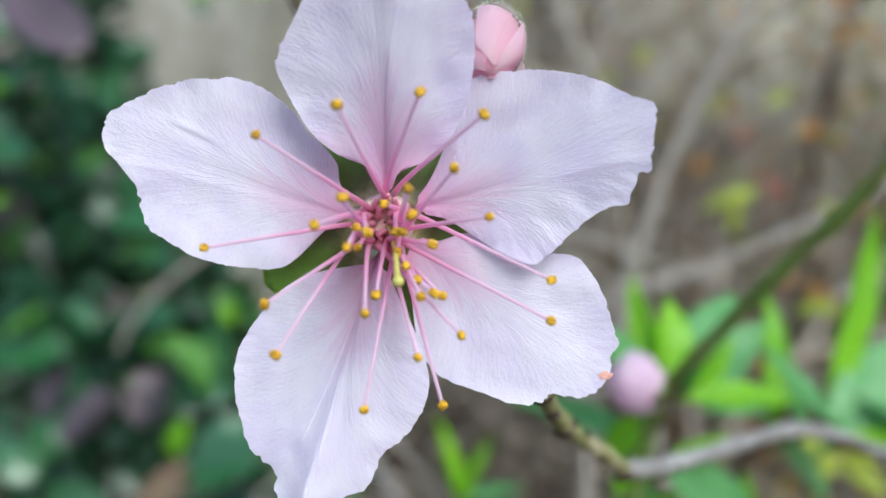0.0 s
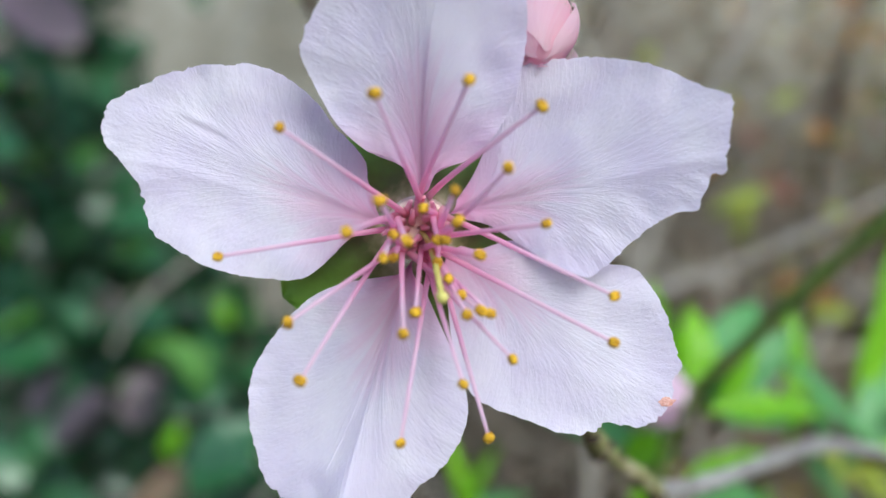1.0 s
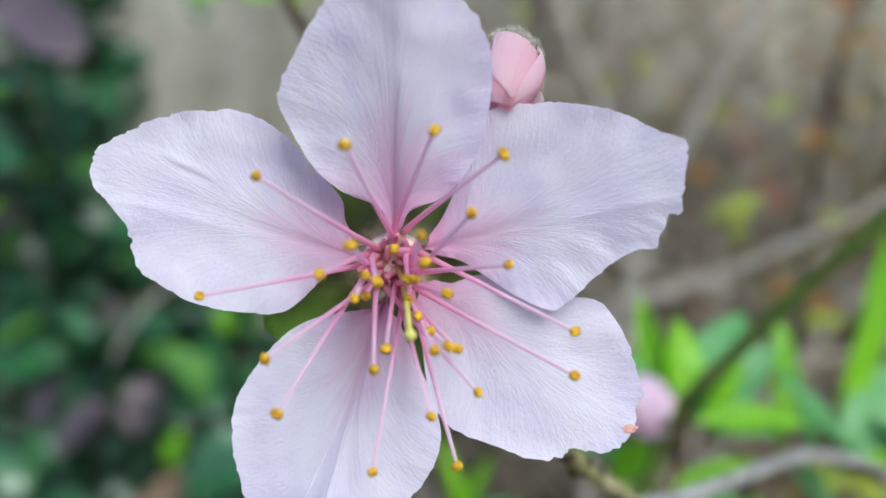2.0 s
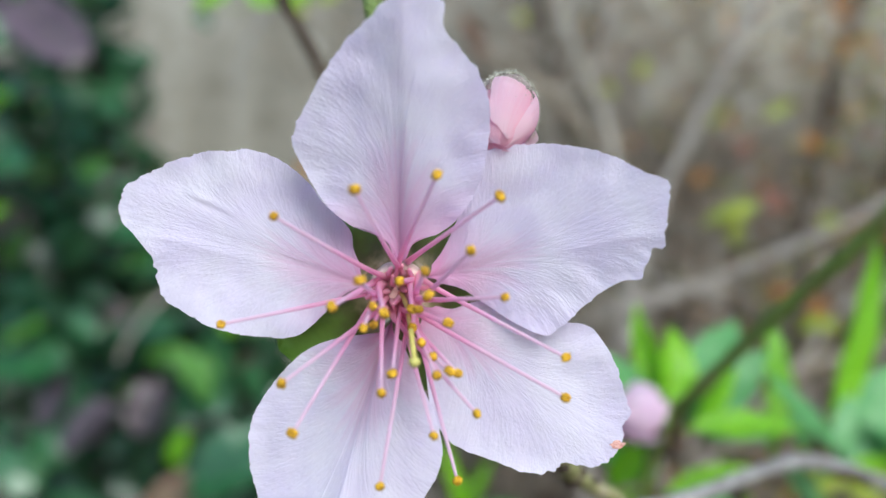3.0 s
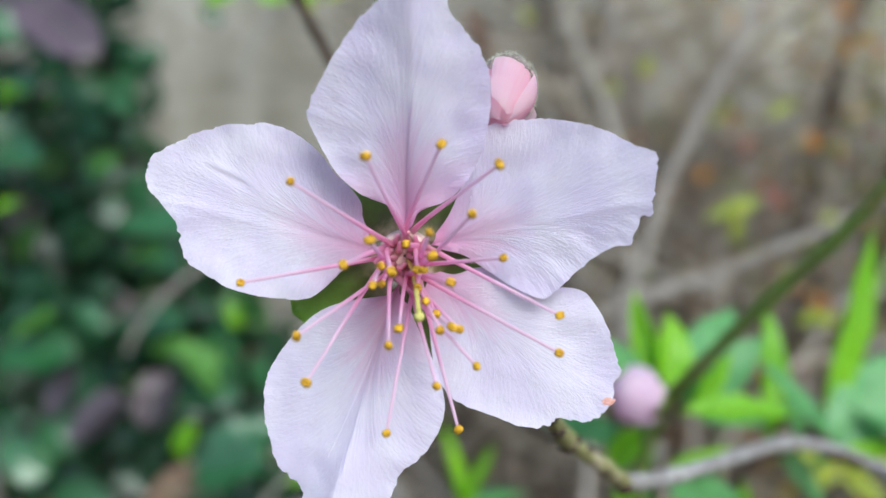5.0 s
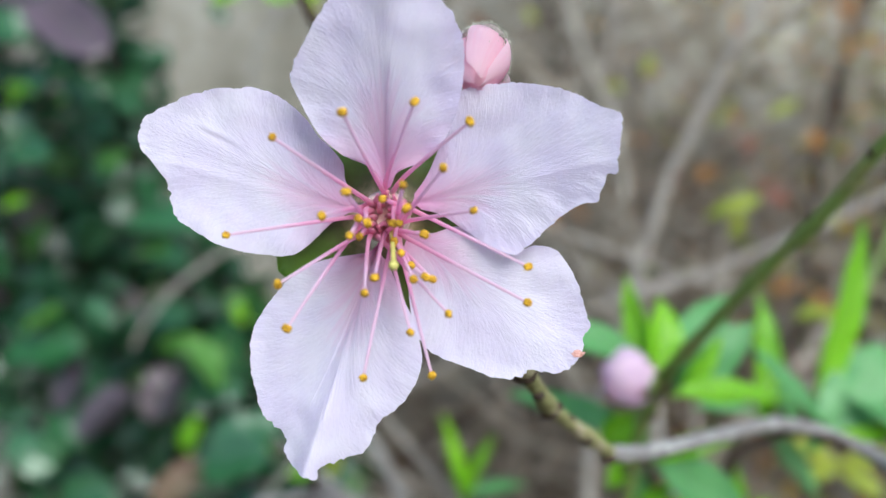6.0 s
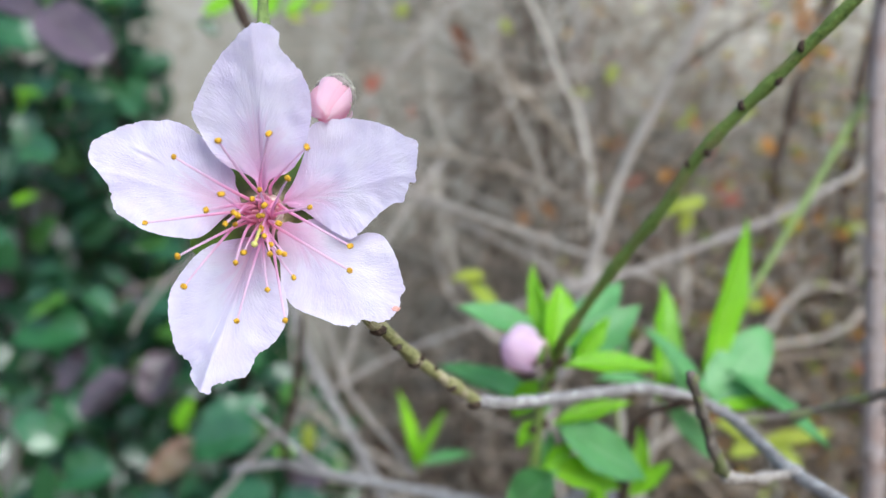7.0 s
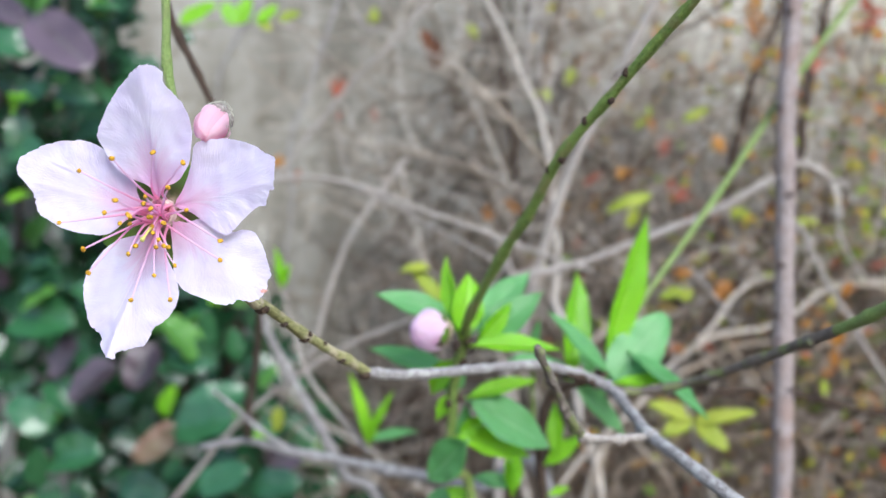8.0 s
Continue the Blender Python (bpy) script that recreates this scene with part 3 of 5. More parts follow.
    for p, q in zip(rings, rings[1:]):
        for k in range(40):
            bm.faces.new((p[k], q[k], q[(k + 1) % 40], p[(k + 1) % 40]))
    bm.faces.new(rings[-1])
    part("throat", bm, MAT_THROAT, cup, "pink throat of the cup")
    rng = random.Random(31)
    for k in range(24):
        a = k * 2.4
        r = 0.2 + 1.6 * math.sqrt((k + 0.5) / 24)
        lean, tall = rng.uniform(0.3, 1.0), rng.uniform(1.2, 3.0)
        turn = a + rng.uniform(-1.2, 1.2)
        p0 = (r * math.cos(a), r * math.sin(a), -0.2)
        p2 = (p0[0] + lean * math.cos(turn), p0[1] + lean * math.sin(turn), tall)
        p1 = (p0[0] * 0.8 + p2[0] * 0.2, p0[1] * 0.8 + p2[1] * 0.2, tall * 0.55)
        bm = bmesh.new()
        line = spline([bloom(*p) for p in (p0, p1, p2)], 5)
        tube(bm, line, [0.00030 - 0.00015 * i / (len(line) - 1) for i in range(len(line))], 7)
        part("filament", bm, MAT_FILAMENT, cup)
    # sepals show in the gaps between the petals
    for deg, length, width in ((120, 9.0, 6.6), (60, 8.8, 6.4), (-12, 9.2, 6.2), (-72, 9.0, 6.0), (207, 11.4, 7.4)):
        bm = bmesh.new()
        c, s = math.cos(radians(deg)), math.sin(radians(deg))
        leaf_mesh(bm, bloom(2.0 * c, 2.0 * s, -0.9), bloom(length * c, length * s, -2.4), width / 1000, Vector((0, -1, 0)), fold=-0.12, curl=0.0, teeth=0.0, blunt=0.8, rows=12, cols=4, thick=0.0002, seed=deg)
        part("sepal", bm, MAT_SEPAL, b)
    for i, tip in enumerate([(12.4, -7.3, 8.2), (4.7, -13.4, 7.6), (-0.8, -13.5, 8.7), (12.4, -4.4, 8.3), (-12.2, -2.1, 8.2), (-6.8, -9.5, 9.8), (3.0, -9.7, 9.6), (7.5, 6.9, 10.8), (6.0, -8.2, 9.4), (-7.5, -6.0, 10.1), (-7.9, 5.5, 10.9), (3.2, 8.3, 11.3), (7.9, -0.0, 10.2), (-2.2, 7.2, 12.7), (4.7, -5.5, 8.7), (4.1, -5.3, 8.9), (-0.6, -6.6, 10.4), (5.5, 3.2, 11.3)]):
        stamen(b, tip, i + 1)
    for i, tip in enumerate([(3.2, -5.5, 9.6), (0.1, -5.4, 9.5), (2.9, -4.4, 8.0), (4.0, -1.9, 8.9), (2.1, -3.4, 8.1), (-3.9, -0.6, 11.2), (2.4, 1.8, 11.8), (1.4, -2.5, 6.8), (-1.8, -2.1, 10.7), (2.6, 0.1, 10.3), (-1.3, -2.1, 8.4), (-1.9, 1.2, 12.1), (1.9, -1.0, 8.4), (1.4, -1.0, 8.0), (-1.3, -0.7, 9.3), (-0.4, -1.1, 10.6), (0.5, 1.0, 7.8)]):
        stamen(b, tip, i + 41)
    u, v, w = (1.7, -4.4, 10.8)
    bm = bmesh.new()
    line = spline([bloom(0.1, -0.1, -1.6), bloom(0.4 * u + 0.3, v * 0.35, w * 0.4), bloom(u, v, w)], 8)
    tube(bm, line, [0.00021] * len(line), 8)
    style = part("pistil", bm, MAT_STYLE, b, "pale green pistil")
    bm = bmesh.new()
    knot(bm, bloom(u, v, w + 0.1), 0.00040, (1, 0.75, 1), 3)
    part("stigma", bm, MAT_STYLE, style)
    return b


cam.data.dof.focus_object = blossom()


def bud(place, axis, r, length, name_label, sepals, seed=0, fuzz=0, pale_side=None, skin=MAT_BUD_PETAL):
    """A closed bud: overlapping petals twisted into an egg, held in a calyx."""
    b = thing("flower_bud", name_label, "flower bud", at(place) - axis.normalized() * length * 0.5)
    z = axis.normalized()
    x = z.orthogonal().normalized()
    y = z.cross(x)

    def spot(rad, a, h):
        return at(place) + z * h + (x * math.cos(a) + y * math.sin(a)) * rad

    bm = bmesh.new()
    uv = bm.loops.layers.uv.verify()
    for v in bmesh.ops.create_icosphere(bm, subdivisions=3, radius=1)["verts"]:
        d = v.co.copy()
        v.co = at(place) + (x * d.x + y * d.y) * r * 0.86 + z * (d.z * length * 0.5 - 0.03 * length)
    for f in bm.faces:
        for loop in f.loops:
            loop[uv].uv = (0.6, 0.0)
    part("petal", bm, skin, b)
    for k in range(5):
        bm = bmesh.new()
        uv = bm.loops.layers.uv.verify()
        a0 = k * 2 * math.pi / 5 + seed
        faces = x * math.cos(a0 + 0.2) + y * math.sin(a0 + 0.2)
        rows, cols = 18, 12
        g = []
        for i in range(rows + 1):
            s = i / rows
            row = []
            for j in range(cols + 1):
                c = j / cols
                a = a0 + (c - 0.5) * 2.3 * (1 - 0.18 * s) + 0.55 * s
                rim = 1 - 0.13 * abs(2 * c - 1) ** 2.2 - 0.035 * k % 0.07
                h = length * (-0.5 + s * rim)
                q = (h / length + 0.5)
                egg = max(0.0, math.sin(math.pi * min(1.0, 0.06 + 0.94 * q) ** 0.92)) ** 0.62
                rad = r * egg * (0.86 + 0.34 * c + 0.20 * noise.noise(Vector((s * 2.2, c * 2.6, k * 3.1 + seed))) - 0.05 * math.exp(-((c - 0.45) / 0.09) ** 2) * s) + r * 0.05 * (k % 3)
                row.append(bm.verts.new(spot(rad, a, h)))
            g.append(row)
        for i in range(rows):
            for j in range(cols):
                f = bm.faces.new((g[i][j], g[i][j + 1], g[i + 1][j + 1], g[i + 1][j]))
                for loop, (ii, jj) in zip(f.loops, ((i, j), (i, j + 1), (i + 1, j + 1), (i + 1, j))):
                    loop[uv].uv = (0.2 + 0.5 * jj / cols + 0.3 * ii / rows, jj / cols - 0.5)
        part("petal", bm, MAT_PETAL if pale_side is not None and faces.dot(pale_side) > 0.8 else skin, b)
    bm = bmesh.new()
    prof = [(0.12, -0.85), (0.30, -0.75), (0.62, -0.62), (0.80, -0.50), (0.98, -0.38), (1.03, -0.30), (0.98, -0.29), (0.6, -0.5)]
    rings = [[bm.verts.new(spot(r * q * (1 + 0.05 * noise.noise(Vector((a, q * 4, seed)))), a, length * h)) for a in [2 * math.pi * k / 24 for k in range(24)]] for q, h in prof]
    for p, q in zip(rings, rings[1:]):
        for k in range(24):
            bm.faces.new((p[k], p[(k + 1) % 24], q[(k + 1) % 24], q[k]))
    bm.faces.new(rings[0])
    bmesh.ops.recalc_face_normals(bm, faces=bm.faces)
    cup = part("calyx", bm, sepals, b, "downy calyx")
    for k in range(5):
        a = 2 * math.pi * k / 5 + 0.6 + seed
        bm = bmesh.new()
        leaf_mesh(bm, spot(r * 1.0, a, -0.38 * length), spot(r * 1.14, a, -0.12 * length), r * 0.95, (x * math.cos(a) + y * math.sin(a)), fold=-0.2, curl=0.12, teeth=0.02, blunt=0.9, rows=8, cols=3, seed=k)
        part("sepal", bm, sepals, b)
    if fuzz:
        bm = bmesh.new()
        rng = random.Random(seed)
        for k in range(fuzz):
            a, h = rng.uniform(0, 6.28), rng.uniform(-0.75, 0.0)
            q = 0.35 + 0.65 * min(1, (h + 0.85) / 0.45)
            p = spot(r * q * 1.06, a, length * h)
            e = spot(r * q * 1.06 + rng.uniform(0.0001, 0.0003), a + rng.uniform(-0.15, 0.15), length * h + rng.uniform(-0.0003, 0.0008))
            tube(bm, [p, (p + e) / 2, e], [0.00003, 0.000025, 0.00001], 3)
        part("down", bm, MAT_HAIR, cup)
    return b


bud((0.67, 6.35, 1.43), Vector((-0.10, -0.72, -0.68)), 0.0024, 0.0072, "closed pink peach bud with downy calyx beside the blossom", MAT_CALYX, 1.6, 1000)
bud((3.69, 14.25, -2.53), Vector((-0.75, -0.62, 0.05)), 0.0045, 0.0098, "round pale pink peach bud among fresh leaves", MAT_SEPAL, 2.4, 0, Vector((0.95, 0.0, -0.3)).normalized(), MAT_BUD_PALE)

# ---- the branch that carries the blossom ----
def flowering_branch():
    foot = (22.0, 13.0, -70.0)
    b = thing("flowering_branch", "peach branch, green at the blossom and grey where older", "branch", at(foot))
    bm = stem([(2.69, 10.52, -3.06), (2.20, 9.80, -2.62), (1.66, 9.05, -2.14), (1.19, 7.60, -1.46), (1.15, 7.15, -1.38), (0.67, 7.25, -0.87), (0.17, 7.40, -0.02), (-0.20, 7.45, 1.21)],
              0.100, 0.082, 8, 10, 0.16, (0.12, 0.3, 0.5), 1.35, 1)
    part("green_stem", bm, MAT_OLIVE, b, "olive green young stem")
    bm = stem([(-0.20, 7.45, 1.21), (-0.47, 7.40, 2.60), (-0.51, 7.40, 3.56), (-0.66, 7.50, 5.52), (-1.4, 7.8, 12.0)],
              0.08, 0.07, 8, 10, 0.12, (0.27, 0.6), 1.35, 5)
    part("shoot_tip", bm, MAT_FRESH, b, "fresh green shoot")
    bm = stem([foot, (18.5, 10.5, -42.0), (15.6, 8.9, -25.0), (13.4, 8.2, -13.5), (12.2, 8.0, -9.0), (11.3, 8.3, -6.7), (10.68, 8.90, -5.71), (9.89, 9.90, -5.18), (9.29, 11.00, -4.79), (8.86, 12.10, -4.55), (8.68, 13.20, -4.30), (8.46, 14.30, -4.01), (8.08, 14.60, -3.79), (7.33, 14.50, -3.53), (6.40, 14.00, -3.31), (5.31, 13.10, -3.28), (4.21, 12.05, -3.25), (3.35, 11.25, -3.20), (2.68, 10.54, -3.06)],
              0.165, 0.115, 10, 12, 0.15, (0.355, 0.50, 0.64, 0.78, 0.93, 0.985), 1.22, 2)
    part("grey_stem", bm, MAT_GREY, b, "grey weathered older stem")
    bm = stem([(8.48, 14.40, -4.02), (9.34, 14.30, -3.95), (10.24, 13.80, -3.63), (11.17, 12.50, -2.96), (11.93, 11.00, -2.24), (12.21, 10.40, -1.96)],
              0.10, 0.12, 10, 10, 0.22, (0.04, 0.10, 0.3, 0.47, 0.62, 0.8), 1.4, 3)
    part("side_twig", bm, MAT_BROWN, b, "mottled brown side twig")
    bm = stem([(12.21, 10.40, -1.96), (12.45, 9.80, -1.68), (12.80, 9.00, -1.21), (13.41, 8.00, -0.47), (16.5, 5.5, 6.0)], 0.115, 0.12, 8, 10, 0.1, (0.3, 0.6), 1.3, 13)
    part("side_twig", bm, MAT_FRESH, b, "fresh green end of the side twig")
    bm = stem([(8.85, 12.05, -4.57), (8.13, 11.50, -4.53), (7.36, 10.90, -4.41), (7.16, 10.75, -4.30)], 0.085, 0.10, 9, 10, 0.35, (0.35, 0.7, 0.95), 1.5, 4)
    part("spur", bm, MAT_PALE, b, "short crooked broken spur")
    bm = stem([(7.14, 10.75, -4.28), (6.90, 10.40, -3.94), (6.64, 10.10, -3.45), (6.37, 9.70, -2.91), (6.07, 9.25, -2.29)], 0.10, 0.075, 9, 10, 0.45, (0.12, 0.33, 0.42, 0.7, 0.95), 1.6, 14)
    part("spur", bm, MAT_BROWN, b, "dark knobbly end of the spur")
    for p, r in (((8.59, 14.20, -4.05), 0.0014), ((7.66, 14.50, -3.69), 0.0012), ((7.52, 14.50, -3.67), 0.0013), ((7.34, 14.45, -3.61), 0.0011), ((7.90, 14.55, -3.80), 0.0012), ((8.85, 11.95, -4.53), 0.0015), ((8.72, 12.45, -4.57), 0.0010), ((2.70, 10.50, -3.07), 0.0012)):
        bm = bmesh.new()
        knot(bm, at(p), r, (1.2, 1, 0.9), p[0])
        part("bud_scar", bm, MAT_DARK if p[1] > 14.4 else MAT_GREY, b)
    for p, r in (((1.63, 9.00, -2.20), 0.00090), ((1.72, 8.98, -2.10), 0.00068), ((2.22, 9.78, -2.70), 0.00075), ((1.95, 9.38, -2.33), 0.00052), ((1.20, 7.55, -1.54), 0.00097), ((1.42, 8.25, -1.86), 0.00060), ((2.62, 10.36, -3.08), 0.0010)):
        bm = bmesh.new()
        knot(bm, at(p), r, (1.3, 0.9, 0.9), p[0] * 5)
        part("node", bm, MAT_DARK, b, "dark brown node on the green stem")


flowering_branch()


def leafy_shoot():
    foot = (5.2, 17.0, -70.0)
    s = thing("leafy_shoot", "green upright peach shoot with clusters of fresh leaves", "shoot", at(foot))
    bm = stem([foot, (5.0, 17.0, -30.0), (5.01, 17.50, -9.60), (4.31, 17.00, -6.81), (4.30, 16.60, -5.25), (4.38, 16.20, -4.06), (4.62, 15.40, -2.86), (4.77, 14.30, -2.11), (5.52, 12.50, -0.52), (6.07, 11.40, 0.44), (6.56, 10.41, 1.48), (7.33, 9.40, 2.46), (8.13, 8.35, 3.44), (9.1, 7.1, 4.6), (11.5, 4.5, 8.0), (14.0, 2.0, 12.0)],
              0.16, 0.075, 8, 10, 0.12, (0.36, 0.42, 0.47, 0.53, 0.585, 0.68, 0.73, 0.79, 0.82), 1.35, 6)
    part("stem", bm, MAT_GREEN, s)
    for p in ((4.42, 15.20, -3.02), (4.75, 15.30, -2.92), (4.57, 15.80, -3.52), (4.21, 16.40, -4.81), (4.48, 16.40, -4.65), (5.93, 11.56, 0.32), (6.38, 10.64, 1.24), (6.60, 10.34, 1.44), (6.98, 9.74, 2.13), (7.40, 9.29, 2.47), (7.62, 8.92, 2.91)):
        bm = bmesh.new()
        knot(bm, at(p), 0.0012 if p[1] > 14 else 0.0008, (1, 1, 1.3), p[0])
        part("node", bm, MAT_DARK, s, "brown scaly node")
    F, N = MAT_LEAF, MAT_LEAF_NEW
    made = []

    def grow(base, tip, width, normal, mat, fold):
        i = len(made)
        made.append(leaf(s, base, tip, width, normal, mat, fold=fold, curl=0.05 + 0.05 * (i % 3), seed=i + 1, rows=32, teeth=0.035))

    grow((4.47, 15.30, -2.67), (3.98, 16.00, -0.64), 0.56, (-0.7, -0.6, 0.2), N, 0.5)
    grow((4.55, 15.20, -2.72), (4.77, 15.60, -1.04), 0.90, (0.35, -0.9, 0.1), N, 0.45)
    grow((4.89, 15.60, -2.65), (6.41, 16.60, -0.81), 0.96, (-0.2, -0.8, 0.5), F, 0.2)
    grow((4.99, 15.60, -2.97), (6.76, 15.90, -1.54), 0.92, (0.1, -0.9, 0.5), F, 0.2)
    grow((5.05, 15.30, -2.84), (5.91, 15.30, -1.88), 0.54, (0.6, -0.7, 0.1), N, 0.4)
    grow((4.93, 15.20, -3.01), (7.26, 15.40, -2.85), 0.64, (0.0, -0.6, 0.8), N, 0.35)
    grow((4.27, 15.60, -2.27), (2.27, 15.00, -1.60), 0.79, (0.1, -0.75, 0.65), F, 0.15)
    grow((4.28, 16.60, -4.09), (1.68, 17.80, -3.23), 0.79, (0.2, -0.7, 0.7), F, 0.3)
    grow((4.28, 16.20, -3.59), (3.56, 16.60, -4.63), 0.64, (-0.5, -0.8, 0.2), N, 0.3)
    grow((4.80, 16.30, -4.57), (6.68, 16.60, -4.04), 0.54, (0.0, -0.6, 0.8), N, 0.4)
    grow((4.87, 16.20, -4.71), (7.25, 16.60, -6.01), 1.25, (0.2, -0.8, 0.5), F, 0.2)
    grow((4.55, 16.50, -5.78), (6.66, 16.90, -6.23), 0.90, (0.0, -0.7, 0.7), N, 0.35)
    grow((4.70, 16.30, -5.87), (3.54, 17.20, -7.25), 1.13, (-0.3, -0.9, 0.3), F, 0.2)
    grow((4.50, 16.80, -5.94), (4.74, 16.90, -4.90), 0.46, (0.5, -0.8, 0.1), F, 0.3)
    grow((4.55, 16.60, -5.73), (5.29, 16.60, -5.15), 0.46, (0.3, -0.8, 0.4), N, 0.4)
    grow((4.29, 16.50, -4.59), (3.82, 16.60, -5.34), 0.44, (-0.6, -0.7, 0.2), N, 0.4)
    grow((4.38, 16.50, -4.43), (4.56, 16.40, -3.77), 0.38, (0.5, -0.8, 0.1), F, 0.4)
    grow((4.12, 16.60, -4.45), (3.83, 16.40, -3.63), 0.54, (-0.5, -0.8, 0.1), F, 0.4)
    grow((6.11, 18.50, -7.90), (6.32, 18.60, -6.58), 0.46, (0.4, -0.9, 0.1), N, 0.4)
    grow((6.17, 18.50, -7.90), (5.92, 18.40, -6.72), 0.33, (-0.5, -0.8, 0.1), N, 0.4)
    grow((6.13, 18.80, -7.78), (4.94, 18.60, -7.37), 0.54, (0.0, -0.6, 0.8), F, 0.25)
    grow((4.99, 18.00, -8.26), (4.12, 18.20, -7.69), 0.64, (-0.2, -0.8, 0.5), N, 0.3)
    grow((4.29, 18.60, -7.95), (3.32, 18.80, -8.66), 0.64, (0.1, -0.8, 0.6), F, 0.2)
    grow((5.99, 17.40, -3.65), (7.63, 17.60, -3.58), 0.44, (0.0, -0.5, 0.9), F, 0.2)
    grow((6.73, 17.80, -3.51), (6.81, 18.00, -2.53), 0.31, (-0.7, -0.7, 0.0), F, 0.5)


leafy_shoot()


def right_shoot():
    foot = (9.0, 18.5, -70.0)
    s = thing("leafy_shoot", "leafy peach shoot with one tall folded leaf and broad leaves", "shoot", at(foot))
    bm = stem([foot, (8.8, 19.0, -30.0), (7.20, 19.50, -8.68), (7.05, 19.00, -6.75), (7.11, 18.60, -5.26), (7.51, 18.30, -4.67), (8.46, 17.90, -4.24), (8.90, 17.80, -3.54)], 0.20, 0.07, 8, 9, 0.25, (0.55, 0.7, 0.82), 1.4, 8, 0.05)
    part("stem", bm, MAT_DARK, s)
    bm = stem([(6.77, 18.60, -5.61), (6.70, 18.60, -4.57), (6.77, 18.40, -3.50)], 0.06, 0.04, 6, 8, 0.2, (0.5,), 1.4, 9)
    part("side_twig", bm, MAT_GREEN, s)
    F, N = MAT_LEAF, MAT_LEAF_NEW
    made = []

    def grow(base, tip, width, normal, mat, fold, blunt):
        i = len(made)
        made.append(leaf(s, base, tip, width, normal, mat, fold=fold, curl=0.04 + 0.05 * (i % 3), blunt=blunt, seed=i + 31, rows=36, teeth=0.03))

    grow((8.85, 17.90, -3.59), (10.05, 17.80, 0.66), 0.95, (0.45, -0.85, 0.1), N, 0.5, 0.0)
    grow((8.98, 17.40, -4.18), (10.72, 18.20, -2.21), 1.42, (-0.1, -0.95, 0.3), F, 0.12, 0.5)
    grow((7.78, 18.40, -4.17), (8.37, 19.20, -0.97), 0.98, (0.45, -0.85, 0.1), N, 0.45, 0.0)
    grow((8.73, 17.30, -3.89), (7.08, 17.00, -2.16), 0.62, (0.4, -0.7, 0.6), F, 0.15, 0.1)
    grow((8.41, 18.00, -4.06), (8.12, 18.00, -3.28), 0.42, (0.0, -1.0, 0.2), F, 0.1, 0.6)
    grow((9.54, 17.50, -3.46), (11.26, 15.40, -4.55), 0.72, (0.35, -0.6, 0.75), F, 0.25, 0.1)
    grow((9.04, 17.20, -4.25), (10.50, 16.80, -4.02), 0.44, (0.0, -0.6, 0.8), N, 0.25, 0.2)
    grow((7.97, 18.20, -4.47), (9.88, 19.40, -6.19), 0.76, (0.3, -0.8, 0.5), F, 0.15, 0.2)
    grow((7.55, 19.20, -6.79), (7.44, 19.30, -5.24), 0.52, (-0.3, -0.9, 0.2), N, 0.3, 0.1)
    grow((7.26, 19.30, -7.18), (8.37, 19.20, -6.23), 0.50, (0.2, -0.8, 0.5), N, 0.3, 0.2)
    grow((7.38, 19.60, -8.26), (8.03, 19.60, -8.00), 0.26, (0.2, -0.8, 0.5), N, 0.3, 0.2)
    grow((8.99, 17.60, -4.01), (8.59, 17.60, -4.77), 0.42, (0.5, -0.8, 0.1), F, 0.3, 0.2)


right_shoot()


# ---- single stems and twigs in front of the tangle ----
def twig(name_label, pts, r0, r1, mat, knots=(), seed=0, wander=0.0, rough=0.18, sides=8, steps=7, extra=None):
    t = thing("twig", name_label, "twig", at(pts[0]), group="bare twigs")
    knobs = []
    part("stem", stem(pts, r0, r1, steps, sides, rough, knots, 1.35, seed, wander, knobs), mat, t)
    for place, r, k in knobs:
        bm = bmesh.new()
        knot(bm, place, r, (1, 1, 1.3), k)
        part("bud", bm, mat, t)
    if extra:
        extra(t)
    return t


def pole():
    foot = (15.6, 24.2, -70.0)
    t = thing("upright_stem", "straight upright pinkish grey stem with raised buds", "stem", at(foot))
    bm = stem([foot, (15.6, 24.0, -40.0), (16.21, 23.60, -10.99), (16.19, 23.50, -6.83), (16.14, 23.40, -2.70), (16.08, 23.30, 1.71), (16.05, 23.30, 4.78), (16.28, 23.30, 8.77), (16.35, 23.30, 11.84), (16.4, 23.4, 40.0)],
              0.36, 0.30, 14, 14, 0.14, (0.33, 0.42, 0.51, 0.60, 0.69, 0.78), 1.22, 11)
    part("stem", bm, MAT_POLE, t)
    for i, p in enumerate(((15.67, 23.10, 4.81), (16.09, 23.00, 1.69), (15.85, 23.00, -0.84), (15.76, 23.00, -2.67), (16.35, 23.10, -5.31), (15.83, 23.10, -6.85), (15.99, 23.00, 8.23))):
        bm = bmesh.new()
        knot(bm, at((p[0], p[1] - 0.08, p[2])), 0.0011, (1.3, 0.8, 0.7), i)
        part("bud_scar", bm, MAT_DARK, t)


pole()


